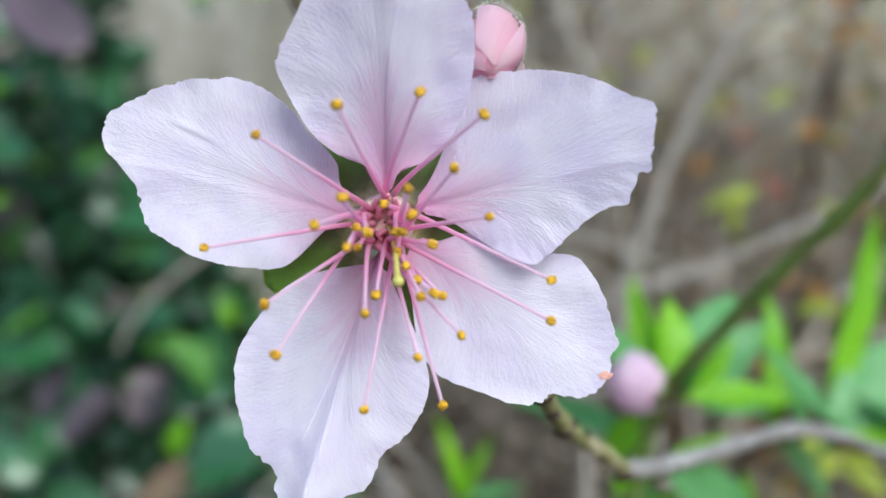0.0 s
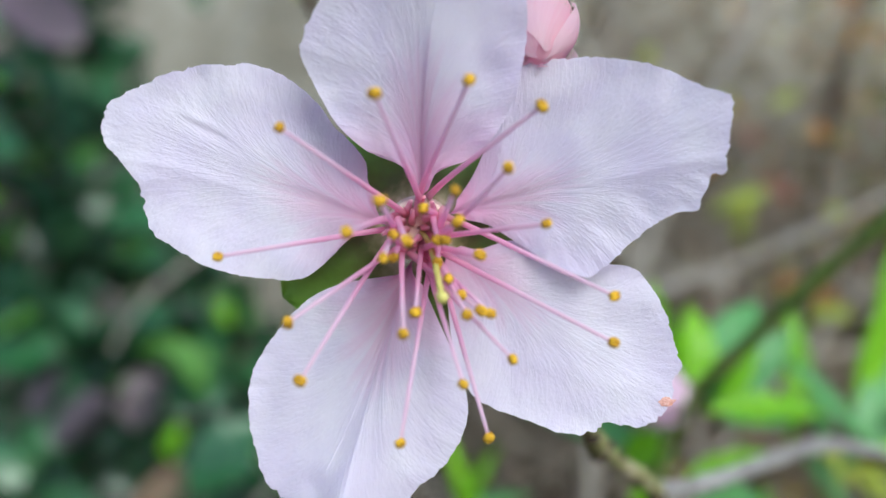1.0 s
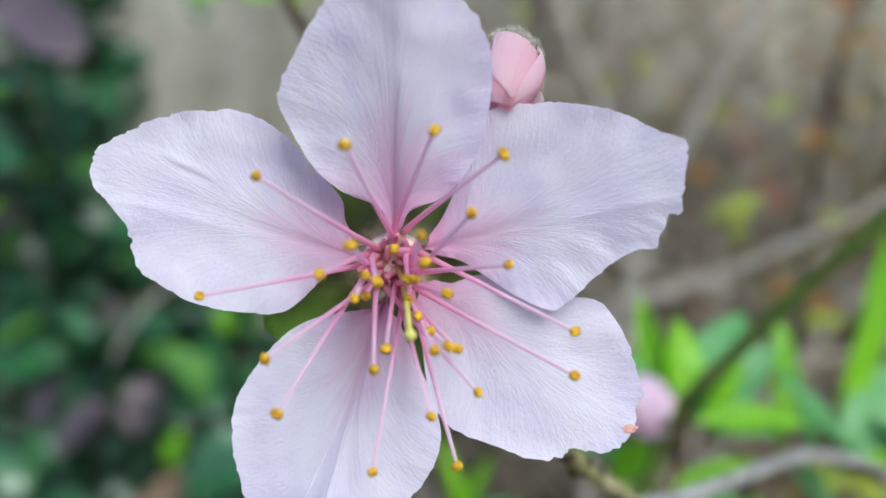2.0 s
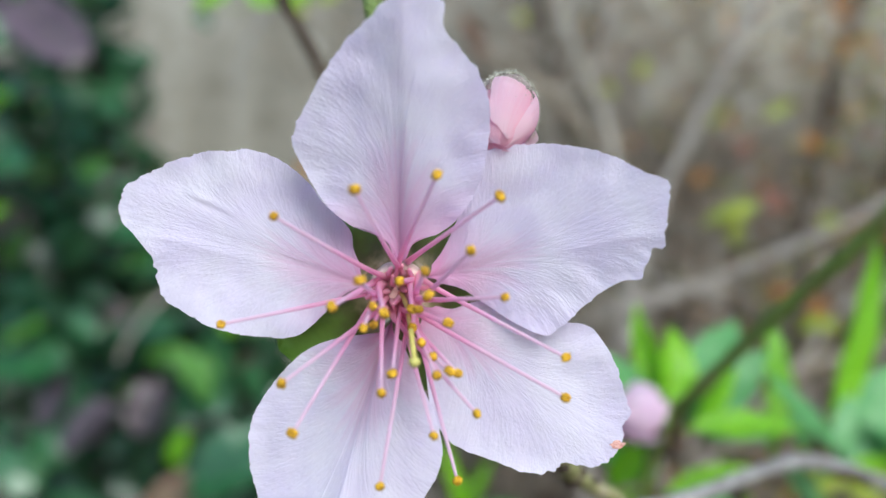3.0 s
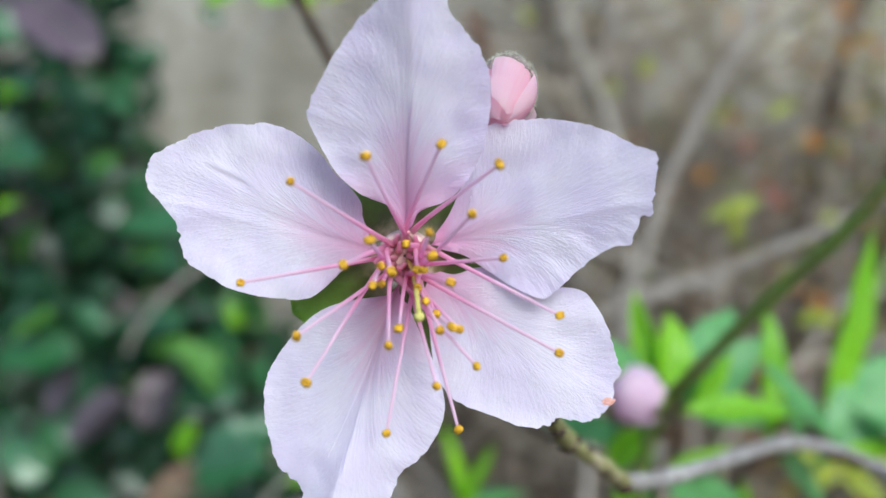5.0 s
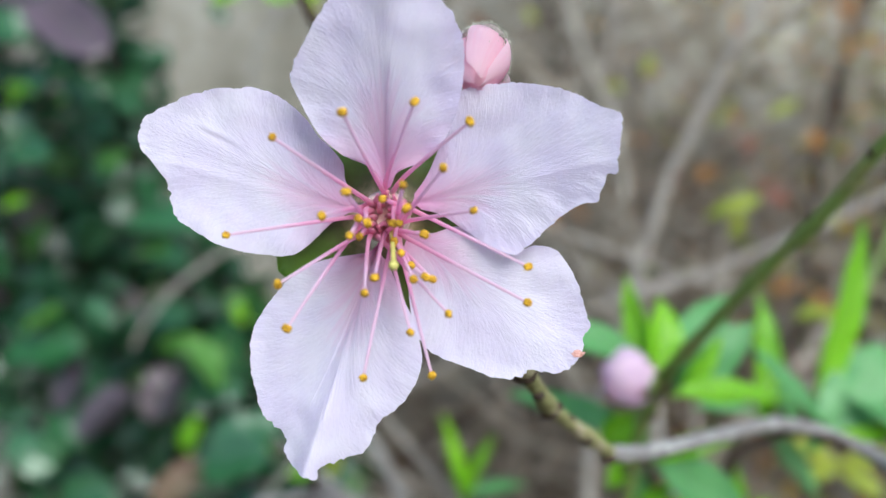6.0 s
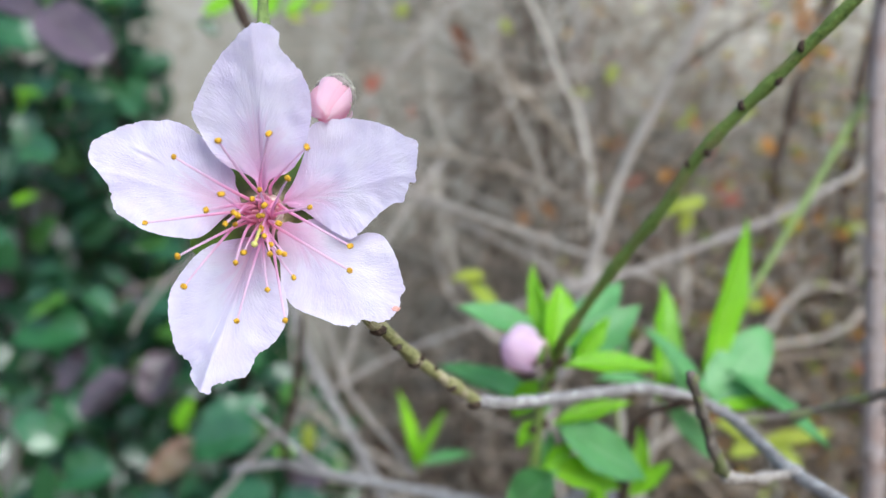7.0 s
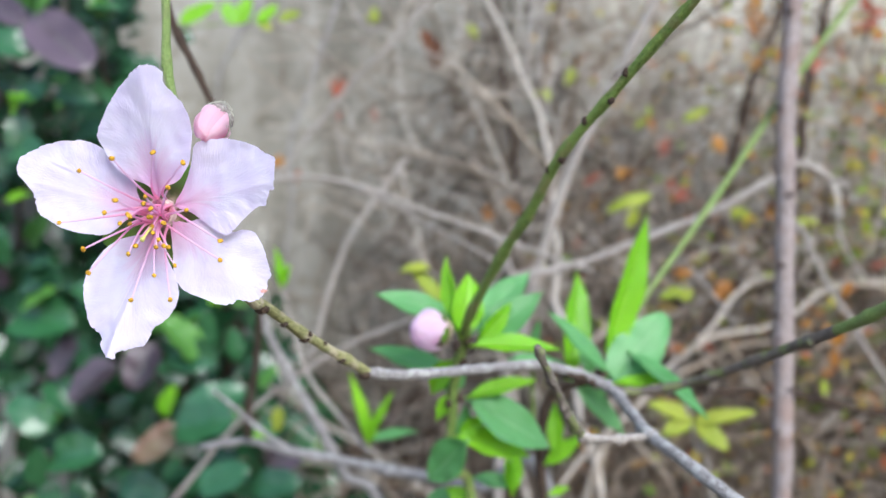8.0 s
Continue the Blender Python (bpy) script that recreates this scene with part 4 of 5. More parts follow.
def sprout(t):
    for b, e, w, nrm, m in (
        ((0.85, 25.00, -8.05), (0.22, 24.60, -5.30), 0.56, (0.7, -0.7, 0.1), MAT_LEAF_NEW),
        ((0.91, 25.00, -7.83), (1.74, 24.80, -6.00), 0.36, (-0.5, -0.8, 0.1), MAT_LEAF_NEW),
        ((0.91, 25.00, -7.96), (2.78, 24.40, -7.38), 0.52, (0.0, -0.6, 0.8), MAT_LEAF),
        ((0.80, 25.00, -8.00), (1.10, 24.60, -6.98), 0.50, (0.1, -0.9, 0.3), MAT_LEAF_NEW),
    ):
        leaf(t, b, e, w, nrm, m, fold=0.35, curl=0.06, seed=b[0])


twig("grey knotted twig lying across, with a green sprout", [(11.0, 22.0, -70.0), (10.5, 22.0, -30.0), (7.79, 22.00, -9.48), (5.22, 23.00, -9.14), (2.88, 24.00, -9.03), (-0.26, 24.80, -8.75), (-2.63, 25.40, -8.53), (-4.11, 25.80, -8.33), (-6.25, 26.40, -8.76)],
     0.30, 0.12, MAT_GREY, (0.55, 0.68, 0.82, 0.93), 12, 0.05, 0.22, 9, 8, sprout)
twig("dark cracked twig standing on a grey twig", [(-4.01, 25.60, -8.16), (-4.07, 25.20, -7.28), (-3.65, 24.60, -5.83), (-3.34, 24.00, -4.22), (-3.16, 23.55, -3.05), (-3.12, 23.42, -2.70)], 0.14, 0.10, MAT_DARK, (0.08, 0.3, 0.55), 13, 0.06, 0.35)
twig("short grey twig end lying on another twig", [(-2.17, 25.40, -8.63), (-3.27, 25.20, -7.89), (-4.35, 25.00, -6.92), (-5.25, 24.80, -6.17)], 0.12, 0.07, MAT_GREY, (0.4, 0.8), 14, 0.03)
twig("pale grey diagonal stem before the grey wall", [(2.0, 34.0, -70.0), (0.8, 33.0, -35.0), (0.90, 31.00, -14.19), (-0.85, 30.00, -10.79), (-2.07, 29.40, -8.25), (-3.50, 28.80, -5.54), (-4.12, 28.20, -3.88), (-4.74, 27.60, -1.31)], 0.27, 0.18, MAT_GREY, (0.5, 0.7), 15, 0.02, 0.15)
twig("long thin twig rising to the leaves", [(-16.0, 34.0, -70.0), (-14.57, 32.00, -19.16), (-11.61, 31.50, -15.57), (-9.01, 31.00, -12.42), (-5.31, 30.00, -8.08), (-1.04, 29.00, -5.02), (2.24, 28.40, -3.52), (5.38, 28.00, -2.10), (8.21, 27.60, -1.32)], 0.12, 0.09, MAT_PALE, (0.4, 0.6), 16, 0.04)
def leaf_tip(t):
    for e, w, nrm in (((-3.33, 26.6, -0.49), 0.42, (0.7, -0.7, 0.1)), ((-2.76, 26.6, -1.2), 0.50, (-0.4, -0.9, 0.1))):
        leaf(t, (-3.14, 26.9, -2.16), e, w, nrm, MAT_LEAF_NEW, fold=0.4, curl=0.03, seed=e[0])


twig("thin brown twig with small buds and a fresh leaf tip", [(0.74, 25.50, -8.58), (-0.49, 26.00, -7.25), (-1.87, 26.40, -5.75), (-2.57, 26.80, -4.07), (-3.17, 27.00, -1.98), (-3.14, 26.9, -2.16)], 0.09, 0.05, MAT_PALE, (0.3, 0.5, 0.75), 17, 0.06, extra=leaf_tip)
twig("pale twig bowing upward", [(-3.03, 32.00, -5.99), (-2.33, 32.40, -3.29), (-1.51, 33.00, -0.53), (-0.22, 34.00, 1.91), (1.23, 36.00, 4.29)], 0.12, 0.10, MAT_PALE, (), 18, 0.06)
twig("thin arching pale twig in the thicket", [(-5.48, 30.00, 2.24), (-2.89, 30.00, 2.71), (-0.23, 29.50, 2.27), (2.11, 29.00, 1.40), (4.86, 28.40, 0.43), (7.76, 28.00, -0.61), (9.92, 28.00, -1.30)], 0.12, 0.08, MAT_PALE, (0.3, 0.7), 19, 0.05)
twig("thin arching pale twig in the thicket", [(-3.10, 31.00, 2.80), (-0.89, 30.50, 2.34), (1.81, 29.60, 1.17), (3.87, 29.00, 0.06), (6.12, 28.80, -1.14), (7.85, 28.80, -2.34)], 0.09, 0.06, MAT_PALE, (0.5,), 20, 0.05)
twig("pale stem leaning through the thicket", [(6.0, 34.0, -70.0), (6.23, 34.00, -13.43), (7.17, 33.00, -5.35), (8.14, 32.50, -0.64), (9.37, 32.00, 3.41), (10.96, 31.50, 6.81), (12.99, 31.00, 11.15), (14.72, 31.00, 15.05)], 0.27, 0.19, MAT_PALE, (0.5, 0.65, 0.8), 21, 0.05, 0.12, 9)
twig("slender green stem slanting behind the upright stem", [(8.91, 18.00, -3.67), (9.78, 18.80, -2.44), (11.03, 19.80, -0.90), (13.52, 22.20, 1.90), (16.00, 24.20, 5.04), (17.87, 25.40, 7.35), (19.80, 26.40, 9.76), (22.31, 27.50, 12.90)], 0.085, 0.12, MAT_FRESH, (0.4, 0.5, 0.6, 0.7, 0.8), 22, 0.0, 0.1, 9)
twig("long pale twig lying almost level", [(6.42, 30.00, -1.67), (9.20, 30.00, -1.16), (11.95, 30.00, -0.05), (15.33, 30.50, 1.29), (18.76, 31.00, 3.17), (19.85, 31.20, 3.72), (22.04, 31.50, 2.74)], 0.17, 0.13, MAT_PALE, (0.4, 0.7), 23, 0.06)
twig("dark twig hanging from above", [(-3.6, 14.5, 22.0), (-3.58, 13.50, 7.32), (-3.05, 13.50, 5.91), (-2.53, 13.50, 4.65), (-1.91, 13.40, 3.51), (-1.37, 13.30, 2.25), (-0.99, 13.30, 1.01)], 0.10, 0.09, MAT_DARK, (0.5, 0.8), 24, 0.05, 0.4)
twig("thin upright twig with a dark tip", [(3.50, 26.00, -2.83), (3.41, 26.00, -1.36), (3.18, 26.00, 0.28)], 0.045, 0.03, MAT_DARK, (0.5, 0.9), 25, 0.03)
twig("long pale twig crossing from above", [(-9.61, 40.00, -0.34), (-5.71, 40.00, 4.82), (-2.39, 39.50, 8.85), (-0.10, 39.00, 11.01), (2.10, 39.00, 13.74), (3.97, 39.00, 16.46)], 0.16, 0.12, MAT_PALE, (0.5, 0.75), 26, 0.05)
twig("thin grey twig hanging before the grey wall", [(-3.06, 40.00, 14.52), (-4.00, 40.00, 11.56), (-4.94, 40.00, 8.60), (-5.89, 40.00, 5.64), (-5.77, 40.20, 2.04), (-6.20, 40.40, -0.94)], 0.12, 0.08, MAT_GREY, (0.3, 0.6), 27, 0.1)
twig("grey twig with spurs before the grey wall", [(-7.14, 38.00, 13.22), (-8.69, 38.00, 10.85), (-9.46, 38.00, 9.11), (-9.59, 38.00, 7.53)], 0.11, 0.08, MAT_GREY, (0.4, 0.7), 28, 0.05)
twig("dark brown thicket stem before the grey wall", [(6.48, 46.00, -7.02), (7.60, 46.00, 2.93), (6.55, 46.00, 10.27), (5.69, 46.00, 17.98)], 0.22, 0.16, MAT_DARK, (0.5,), 29, 0.3)
twig("dark brown thicket stem before the grey wall", [(19.05, 44.00, -9.29), (20.55, 44.00, 3.69), (22.15, 44.00, 11.05), (24.79, 44.00, 17.34)], 0.32, 0.26, MAT_DARK, (0.5,), 30, 0.3)
twig("dark brown thicket stem before the grey wall", [(23.33, 42.00, -2.12), (24.16, 42.00, 6.93), (25.05, 42.00, 12.62), (25.96, 42.00, 17.30)], 0.28, 0.24, MAT_DARK, (0.5,), 31, 0.3)
twig("brown twig running level at the wall", [(18.23, 40.00, -8.26), (22.99, 40.00, -8.46), (26.15, 40.00, -9.03), (30.55, 40.00, -9.72)], 0.26, 0.2, MAT_DARK, (0.5,), 32, 0.2)
twig("pale twig in the thicket", [(21.54, 36.00, 1.32), (22.74, 36.00, -1.00), (24.22, 36.00, -3.60), (27.16, 36.00, -8.21)], 0.14, 0.11, MAT_PALE, (0.5,), 33, 0.1)
twig("pale hanging twig end before the grey wall", [(7.76, 36.00, 13.57), (7.60, 36.00, 10.90), (7.40, 36.00, 8.52)], 0.12, 0.10, MAT_PALE, (0.6,), 34, 0.05)
twig("pale hanging twig end before the grey wall", [(8.60, 37.00, 13.30), (8.18, 37.00, 10.87), (8.28, 37.00, 8.74), (8.56, 37.00, 6.47)], 0.10, 0.05, MAT_PALE, (0.6,), 35, 0.05)
twig("pale forked twig before the grey wall", [(15.87, 28.00, -3.45), (14.90, 28.00, -2.16), (13.99, 28.00, -1.10)], 0.07, 0.06, MAT_PALE, (0.9,), 36, 0.02)
twig("thin dark twig at the upper leaves", [(10.78, 29.00, 7.07), (12.35, 29.00, 8.31), (14.27, 29.00, 9.55), (16.18, 29.00, 10.91)], 0.08, 0.06, MAT_DARK, (0.4,), 37, 0.05)


def old_trunk():
    foot = (-2.0, 52.0, -70.0)
    t = thing("shrub_trunk", "thick dark brown shrub trunk leaning by the wall", "trunk", at(foot))
    part("trunk", stem([foot, (-3.5, 52.0, -30.0), (-6.4, 52.0, -19.0), (-9.8, 52.5, -12.7), (-12.4, 53.0, -9.0), (-15.0, 53.5, -5.2), (-19.0, 54.5, 0.0)], 2.8, 1.1, 9, 14, 0.3, (0.55, 0.75), 1.2, 81, 0.2), MAT_DARK, t)
    part("limb", stem([(-6.2, 52.0, -19.4), (-3.0, 54.0, -14.5), (1.5, 55.5, -11.5), (7.0, 57.0, -9.6), (12.0, 58.0, -5.0)], 0.85, 0.35, 9, 12, 0.3, (0.4, 0.7), 1.2, 82, 0.4), MAT_DARK, t)


old_trunk()


def red_shoot(pts, tips, seed):
    def tipped(t):
        for p, q in tips:
            bm = bmesh.new()
            leaf_mesh(bm, at(p), at(q), 0.0018, Vector((0.2, -1, 0.1)), fold=0.5, curl=0.0, teeth=0.0, rows=8, cols=2, seed=seed)
            part("leaf_bud", bm, MAT_RED, t, "red leaf bud")
    twig("thin twig tipped with red leaf buds", pts, 0.06, 0.04, MAT_PALE, (0.5,), seed, 0.04, extra=tipped)


red_shoot([(-1.53, 34.00, 2.83), (-2.05, 34.00, 4.74), (-2.26, 34.00, 7.16)],
          [((-2.29, 34.00, 7.10), (-2.50, 34.00, 8.07)), ((-2.23, 34.00, 7.16), (-2.05, 34.00, 8.24)), ((-2.23, 34.00, 7.10), (-1.64, 34.00, 8.08)), ((-2.18, 34.00, 5.96), (-1.96, 34.00, 6.36))], 41)
red_shoot([(0.37, 34.00, 2.06), (0.02, 34.00, 4.33), (-0.30, 34.00, 6.55)], [((-0.23, 34.00, 5.90), (-0.36, 34.00, 6.61))], 42)


twig("pale twig arching over the evergreen shrub", [(-10.60, 40.0, 0.20), (-12.45, 40.0, -0.95), (-14.05, 40.0, -2.30), (-15.35, 40.0, -3.95), (-15.95, 40.0, -5.20)], 0.17, 0.10, MAT_PALE, (0.5,), 38, 0.04)
twig("short pale twig over the evergreen shrub", [(-14.00, 40.0, -2.26), (-15.70, 40.0, -2.75), (-16.90, 40.0, -3.55)], 0.14, 0.08, MAT_BROWN, (0.5,), 39, 0.03)


def yellow_sapling():
    foot = (21.0, 31.0, -70.0)
    t = thing("sapling", "thin sapling with yellow-green leaves", "sapling", at(foot))
    part("stem", stem([foot, (18.0, 29.5, -35.0), (15.20, 28.50, -10.89), (14.43, 28.00, -8.85), (14.10, 28.00, -7.54), (13.48, 28.20, -5.32), (13.27, 28.40, -4.15)], 0.10, 0.05, 7, 7, 0.15, (0.6, 0.8), 1.3, 51, 0.03), MAT_PALE, t)
    for b, e, w in (((14.10, 28.00, -7.38), (12.30, 27.60, -6.72), 0.75), ((14.10, 28.00, -7.47), (12.83, 27.40, -7.99), 0.75), ((14.29, 28.00, -7.54), (16.61, 27.40, -6.93), 0.60), ((14.34, 28.00, -7.61), (15.47, 27.20, -8.52), 0.90)):
        leaf(t, b, e, w, (0.1, -0.8, 0.6), MAT_LEAF_YELLOW, fold=0.2, curl=0.06, teeth=0.0, blunt=0.4, seed=b[0])
    return t


yellow_sapling()


def loose_leaf(name_label, pts, mat, stalk=None, width=0.7):
    t = thing("yellow_leaf_twig" if mat is MAT_LEAF_YELLOW else "dead_leaf", name_label, "leaf", at(stalk[0]))
    part("stem", stem(stalk, 0.05, 0.03, 6, 6, 0.1, (), 1, 61, 0.02), MAT_PALE, t)
    for b, e, nrm in pts:
        leaf(t, b, e, width, nrm, mat, fold=0.25, curl=0.14, teeth=0.0, blunt=0.3, seed=b[0])


loose_leaf("yellow-green leaf pair on a thin twig", [((3.56, 25.50, -2.46), (2.49, 25.20, -1.22), (0.5, -0.8, 0.2)), ((3.07, 25.20, -1.23), (1.91, 25.20, -1.23), (0, -0.5, 0.8))], MAT_LEAF_YELLOW, [(3.51, 26.00, -3.17), (3.55, 25.80, -2.70), (3.56, 25.50, -2.35)], 0.62)
loose_leaf("small curled yellow leaf", [((13.72, 28.00, -2.06), (12.66, 28.00, -2.32), (0, -0.7, 0.6)), ((13.61, 28.00, -2.42), (14.08, 28.00, -1.98), (0, -0.8, 0.4))], MAT_LEAF_YELLOW, [(14.53, 28.00, -1.21), (14.19, 28.00, -1.58), (13.72, 28.00, -2.06)], 0.55)
loose_leaf("yellow-green leaves hanging in the thicket", [((13.26, 34.00, 2.39), (11.32, 34.00, 1.60), (0, -0.8, 0.5)), ((13.54, 34.00, 2.39), (12.20, 33.50, 1.78), (0.2, -0.8, 0.5)), ((12.85, 34.00, 1.68), (12.51, 34.00, 0.69), (0.3, -0.9, 0.2))], MAT_LEAF_YELLOW, [(15.05, 34.50, 2.73), (14.14, 34.20, 2.56), (12.98, 34.00, 2.24)], 0.62)
loose_leaf("green leaf hanging on a thin twig", [((10.35, 40.00, 9.98), (10.01, 40.00, 9.00), (0.4, -0.8, 0.4))], MAT_LEAF_YELLOW, [(9.41, 40.00, 10.52), (9.89, 40.00, 10.30), (10.35, 40.00, 9.98)], 0.62)
loose_leaf("small yellow leaf near the ground", [((-4.44, 32.00, -8.25), (-4.48, 32.00, -9.50), (0.2, -0.9, 0.2))], MAT_LEAF_YELLOW, [(-4.10, 32.00, -7.37), (-4.29, 32.00, -7.78), (-4.44, 32.00, -8.25)], 0.6)
loose_leaf("curled brown dead leaf caught in the twigs", [((1.30, 44.00, 13.18), (2.93, 44.00, 11.06), (0.5, -0.8, 0.3)), ((1.83, 44.00, 13.00), (2.23, 44.00, 10.70), (-0.5, -0.8, 0.3))], MAT_DEAD, [(0.35, 44.50, 14.20), (0.92, 44.20, 13.59), (1.30, 44.00, 13.18)], 1.0)
loose_leaf("yellow leaf in the thicket", [((17.20, 42.00, 7.36), (18.85, 42.00, 8.35), (0.1, -0.8, 0.5))], MAT_LEAF_YELLOW, [(16.20, 42.00, 7.68), (16.70, 42.00, 7.45), (17.20, 42.00, 7.36)], 0.6)


def coloured_sprig(place, tone, count, size, seed):
    """A short thin twiglet that still carries a few coloured leaves."""
    word, mat = {"R": ("rust-red", MAT_RUST), "O": ("orange", MAT_ORANGE), "Y": ("yellow-green", MAT_LEAF_YELLOW)}[tone]
    x, y, z = place
    rng = random.Random(seed)
    t = thing("leaf_sprig", f"thin bare twiglet with small {word} leaves", "sprig", at(place), group="coloured leaf sprigs")
    lean = rng.uniform(-0.8, 0.8)
    foot = (x - lean * 2.2, y + 1.5, z - 2.6)
    part("stem", stem([foot, (x - lean * 1.0, y + 0.7, z - 1.0), (x + 0.1, y, z + 0.2)], 0.05, 0.03, 6, 6, 0.15, (0.5,), 1.4, seed, 0.04), MAT_PALE, t)
    for k in range(count):
        a = rng.uniform(0, 6.28)
        d = Vector((math.cos(a), rng.uniform(-0.4, 0.2), math.sin(a)))
        b = (x + rng.uniform(-0.25, 0.25), y, z + rng.uniform(-0.3, 0.2))
        leaf(t, b, tuple(Vector(b) + d * size * rng.uniform(0.7, 1.1)), size * rng.uniform(0.38, 0.55), (rng.uniform(-0.4, 0.4), -0.8, 0.4), mat, fold=0.35, curl=rng.uniform(0.0, 0.3), teeth=0.0, blunt=0.3, rows=10, cols=3, seed=seed + k)


for i, (place, tone, count, size) in enumerate([
    ((15.63, 38.0, 2.69), "R", 3, 1.0),
    ((15.55, 42.0, 6.66), "O", 1, 1.0),
    ((16.56, 42.0, 6.0), "R", 2, 1.0),
    ((18.62, 40.0, 6.09), "O", 2, 1.2),
    ((11.58, 42.0, 3.58), "R", 2, 0.8),
    ((13.4, 41.0, 4.35), "O", 3, 1.0),
    ((23.39, 38.0, 10.31), "R", 2, 1.0),
    ((21.78, 42.0, 11.43), "O", 2, 1.0),
    ((21.24, 43.0, 14.17), "O", 4, 1.5),
    ((27.18, 40.0, 13.22), "R", 3, 1.5),
    ((20.61, 42.0, 2.36), "Y", 3, 1.1),
    ((18.92, 40.0, -2.12), "O", 3, 1.1),
    ((16.68, 38.0, -1.46), "O", 3, 0.9),
    ((23.67, 36.0, -5.14), "O", 4, 1.2),
    ((7.1, 43.0, 2.31), "O", 2, 0.8),
    ((23.82, 40.0, 1.82), "Y", 2, 1.0),
    ((8.73, 42.0, 9.19), "Y", 2, 1.0),
    ((15.41, 43.0, 7.84), "Y", 2, 0.9),
    ((5.54, 42.0, 1.46), "O", 2, 0.8),
    ((11.23, 44.0, 0.03), "R", 2, 0.9),
    ((24.12, 44.0, 6.53), "R", 2, 0.8),
    ((28.24, 42.0, -1.03), "R", 2, 0.9),
    ((18.6, 42.0, -5.91), "R", 2, 0.8),
    ((14.95, 44.0, -3.07), "O", 2, 0.9),
    ((25.18, 42.0, -4.1), "O", 2, 0.9),
    ((-1.92, 44.0, 13.87), "Y", 3, 1.0),
    ((4.3, 44.0, 13.73), "Y", 2, 1.0),
    ((-6.61, 41.0, 4.76), "O", 2, 1.0),
    ((-5.2, 40.0, 4.0), "R", 1, 0.7)
]):
    coloured_sprig(place, tone, count, size, i + 200)


def top_sprig():
    t = thing("leafy_sprig", "thin sprig with small bright green leaves", "sprig", at((-10.81, 34.00, 10.24)))
    part("stem", stem([(-10.81, 34.00, 10.24), (-9.07, 34.00, 10.65), (-6.76, 34.00, 10.84), (-4.31, 34.00, 11.14)], 0.06, 0.03, 7, 7, 0.1, (0.4, 0.7), 1.3, 71), MAT_FRESH, t)
    for b, e, w, m in (((-7.34, 34.00, 10.78), (-8.08, 34.00, 11.83), 0.9, MAT_LEAF_NEW), ((-7.19, 34.00, 10.78), (-6.78, 34.00, 12.13), 0.8, MAT_LEAF_NEW), ((-6.32, 34.00, 10.84), (-5.33, 34.00, 11.70), 0.7, MAT_LEAF_NEW), ((-5.17, 34.00, 10.99), (-4.17, 34.00, 11.37), 0.6, MAT_LEAF_YELLOW), ((-6.18, 34.00, 10.84), (-5.60, 34.00, 10.50), 0.5, MAT_LEAF_YELLOW), ((-10.24, 34.00, 10.82), (-8.51, 34.00, 11.83), 1.0, MAT_LEAF_NEW), ((-10.38, 34.00, 10.53), (-9.64, 34.00, 9.81), 0.8, MAT_SHRUB)):
        leaf(t, b, e, w, (0.1, -0.85, 0.5), m, fold=0.15, curl=0.05, teeth=0.0, blunt=0.7, seed=b[0])


top_sprig()


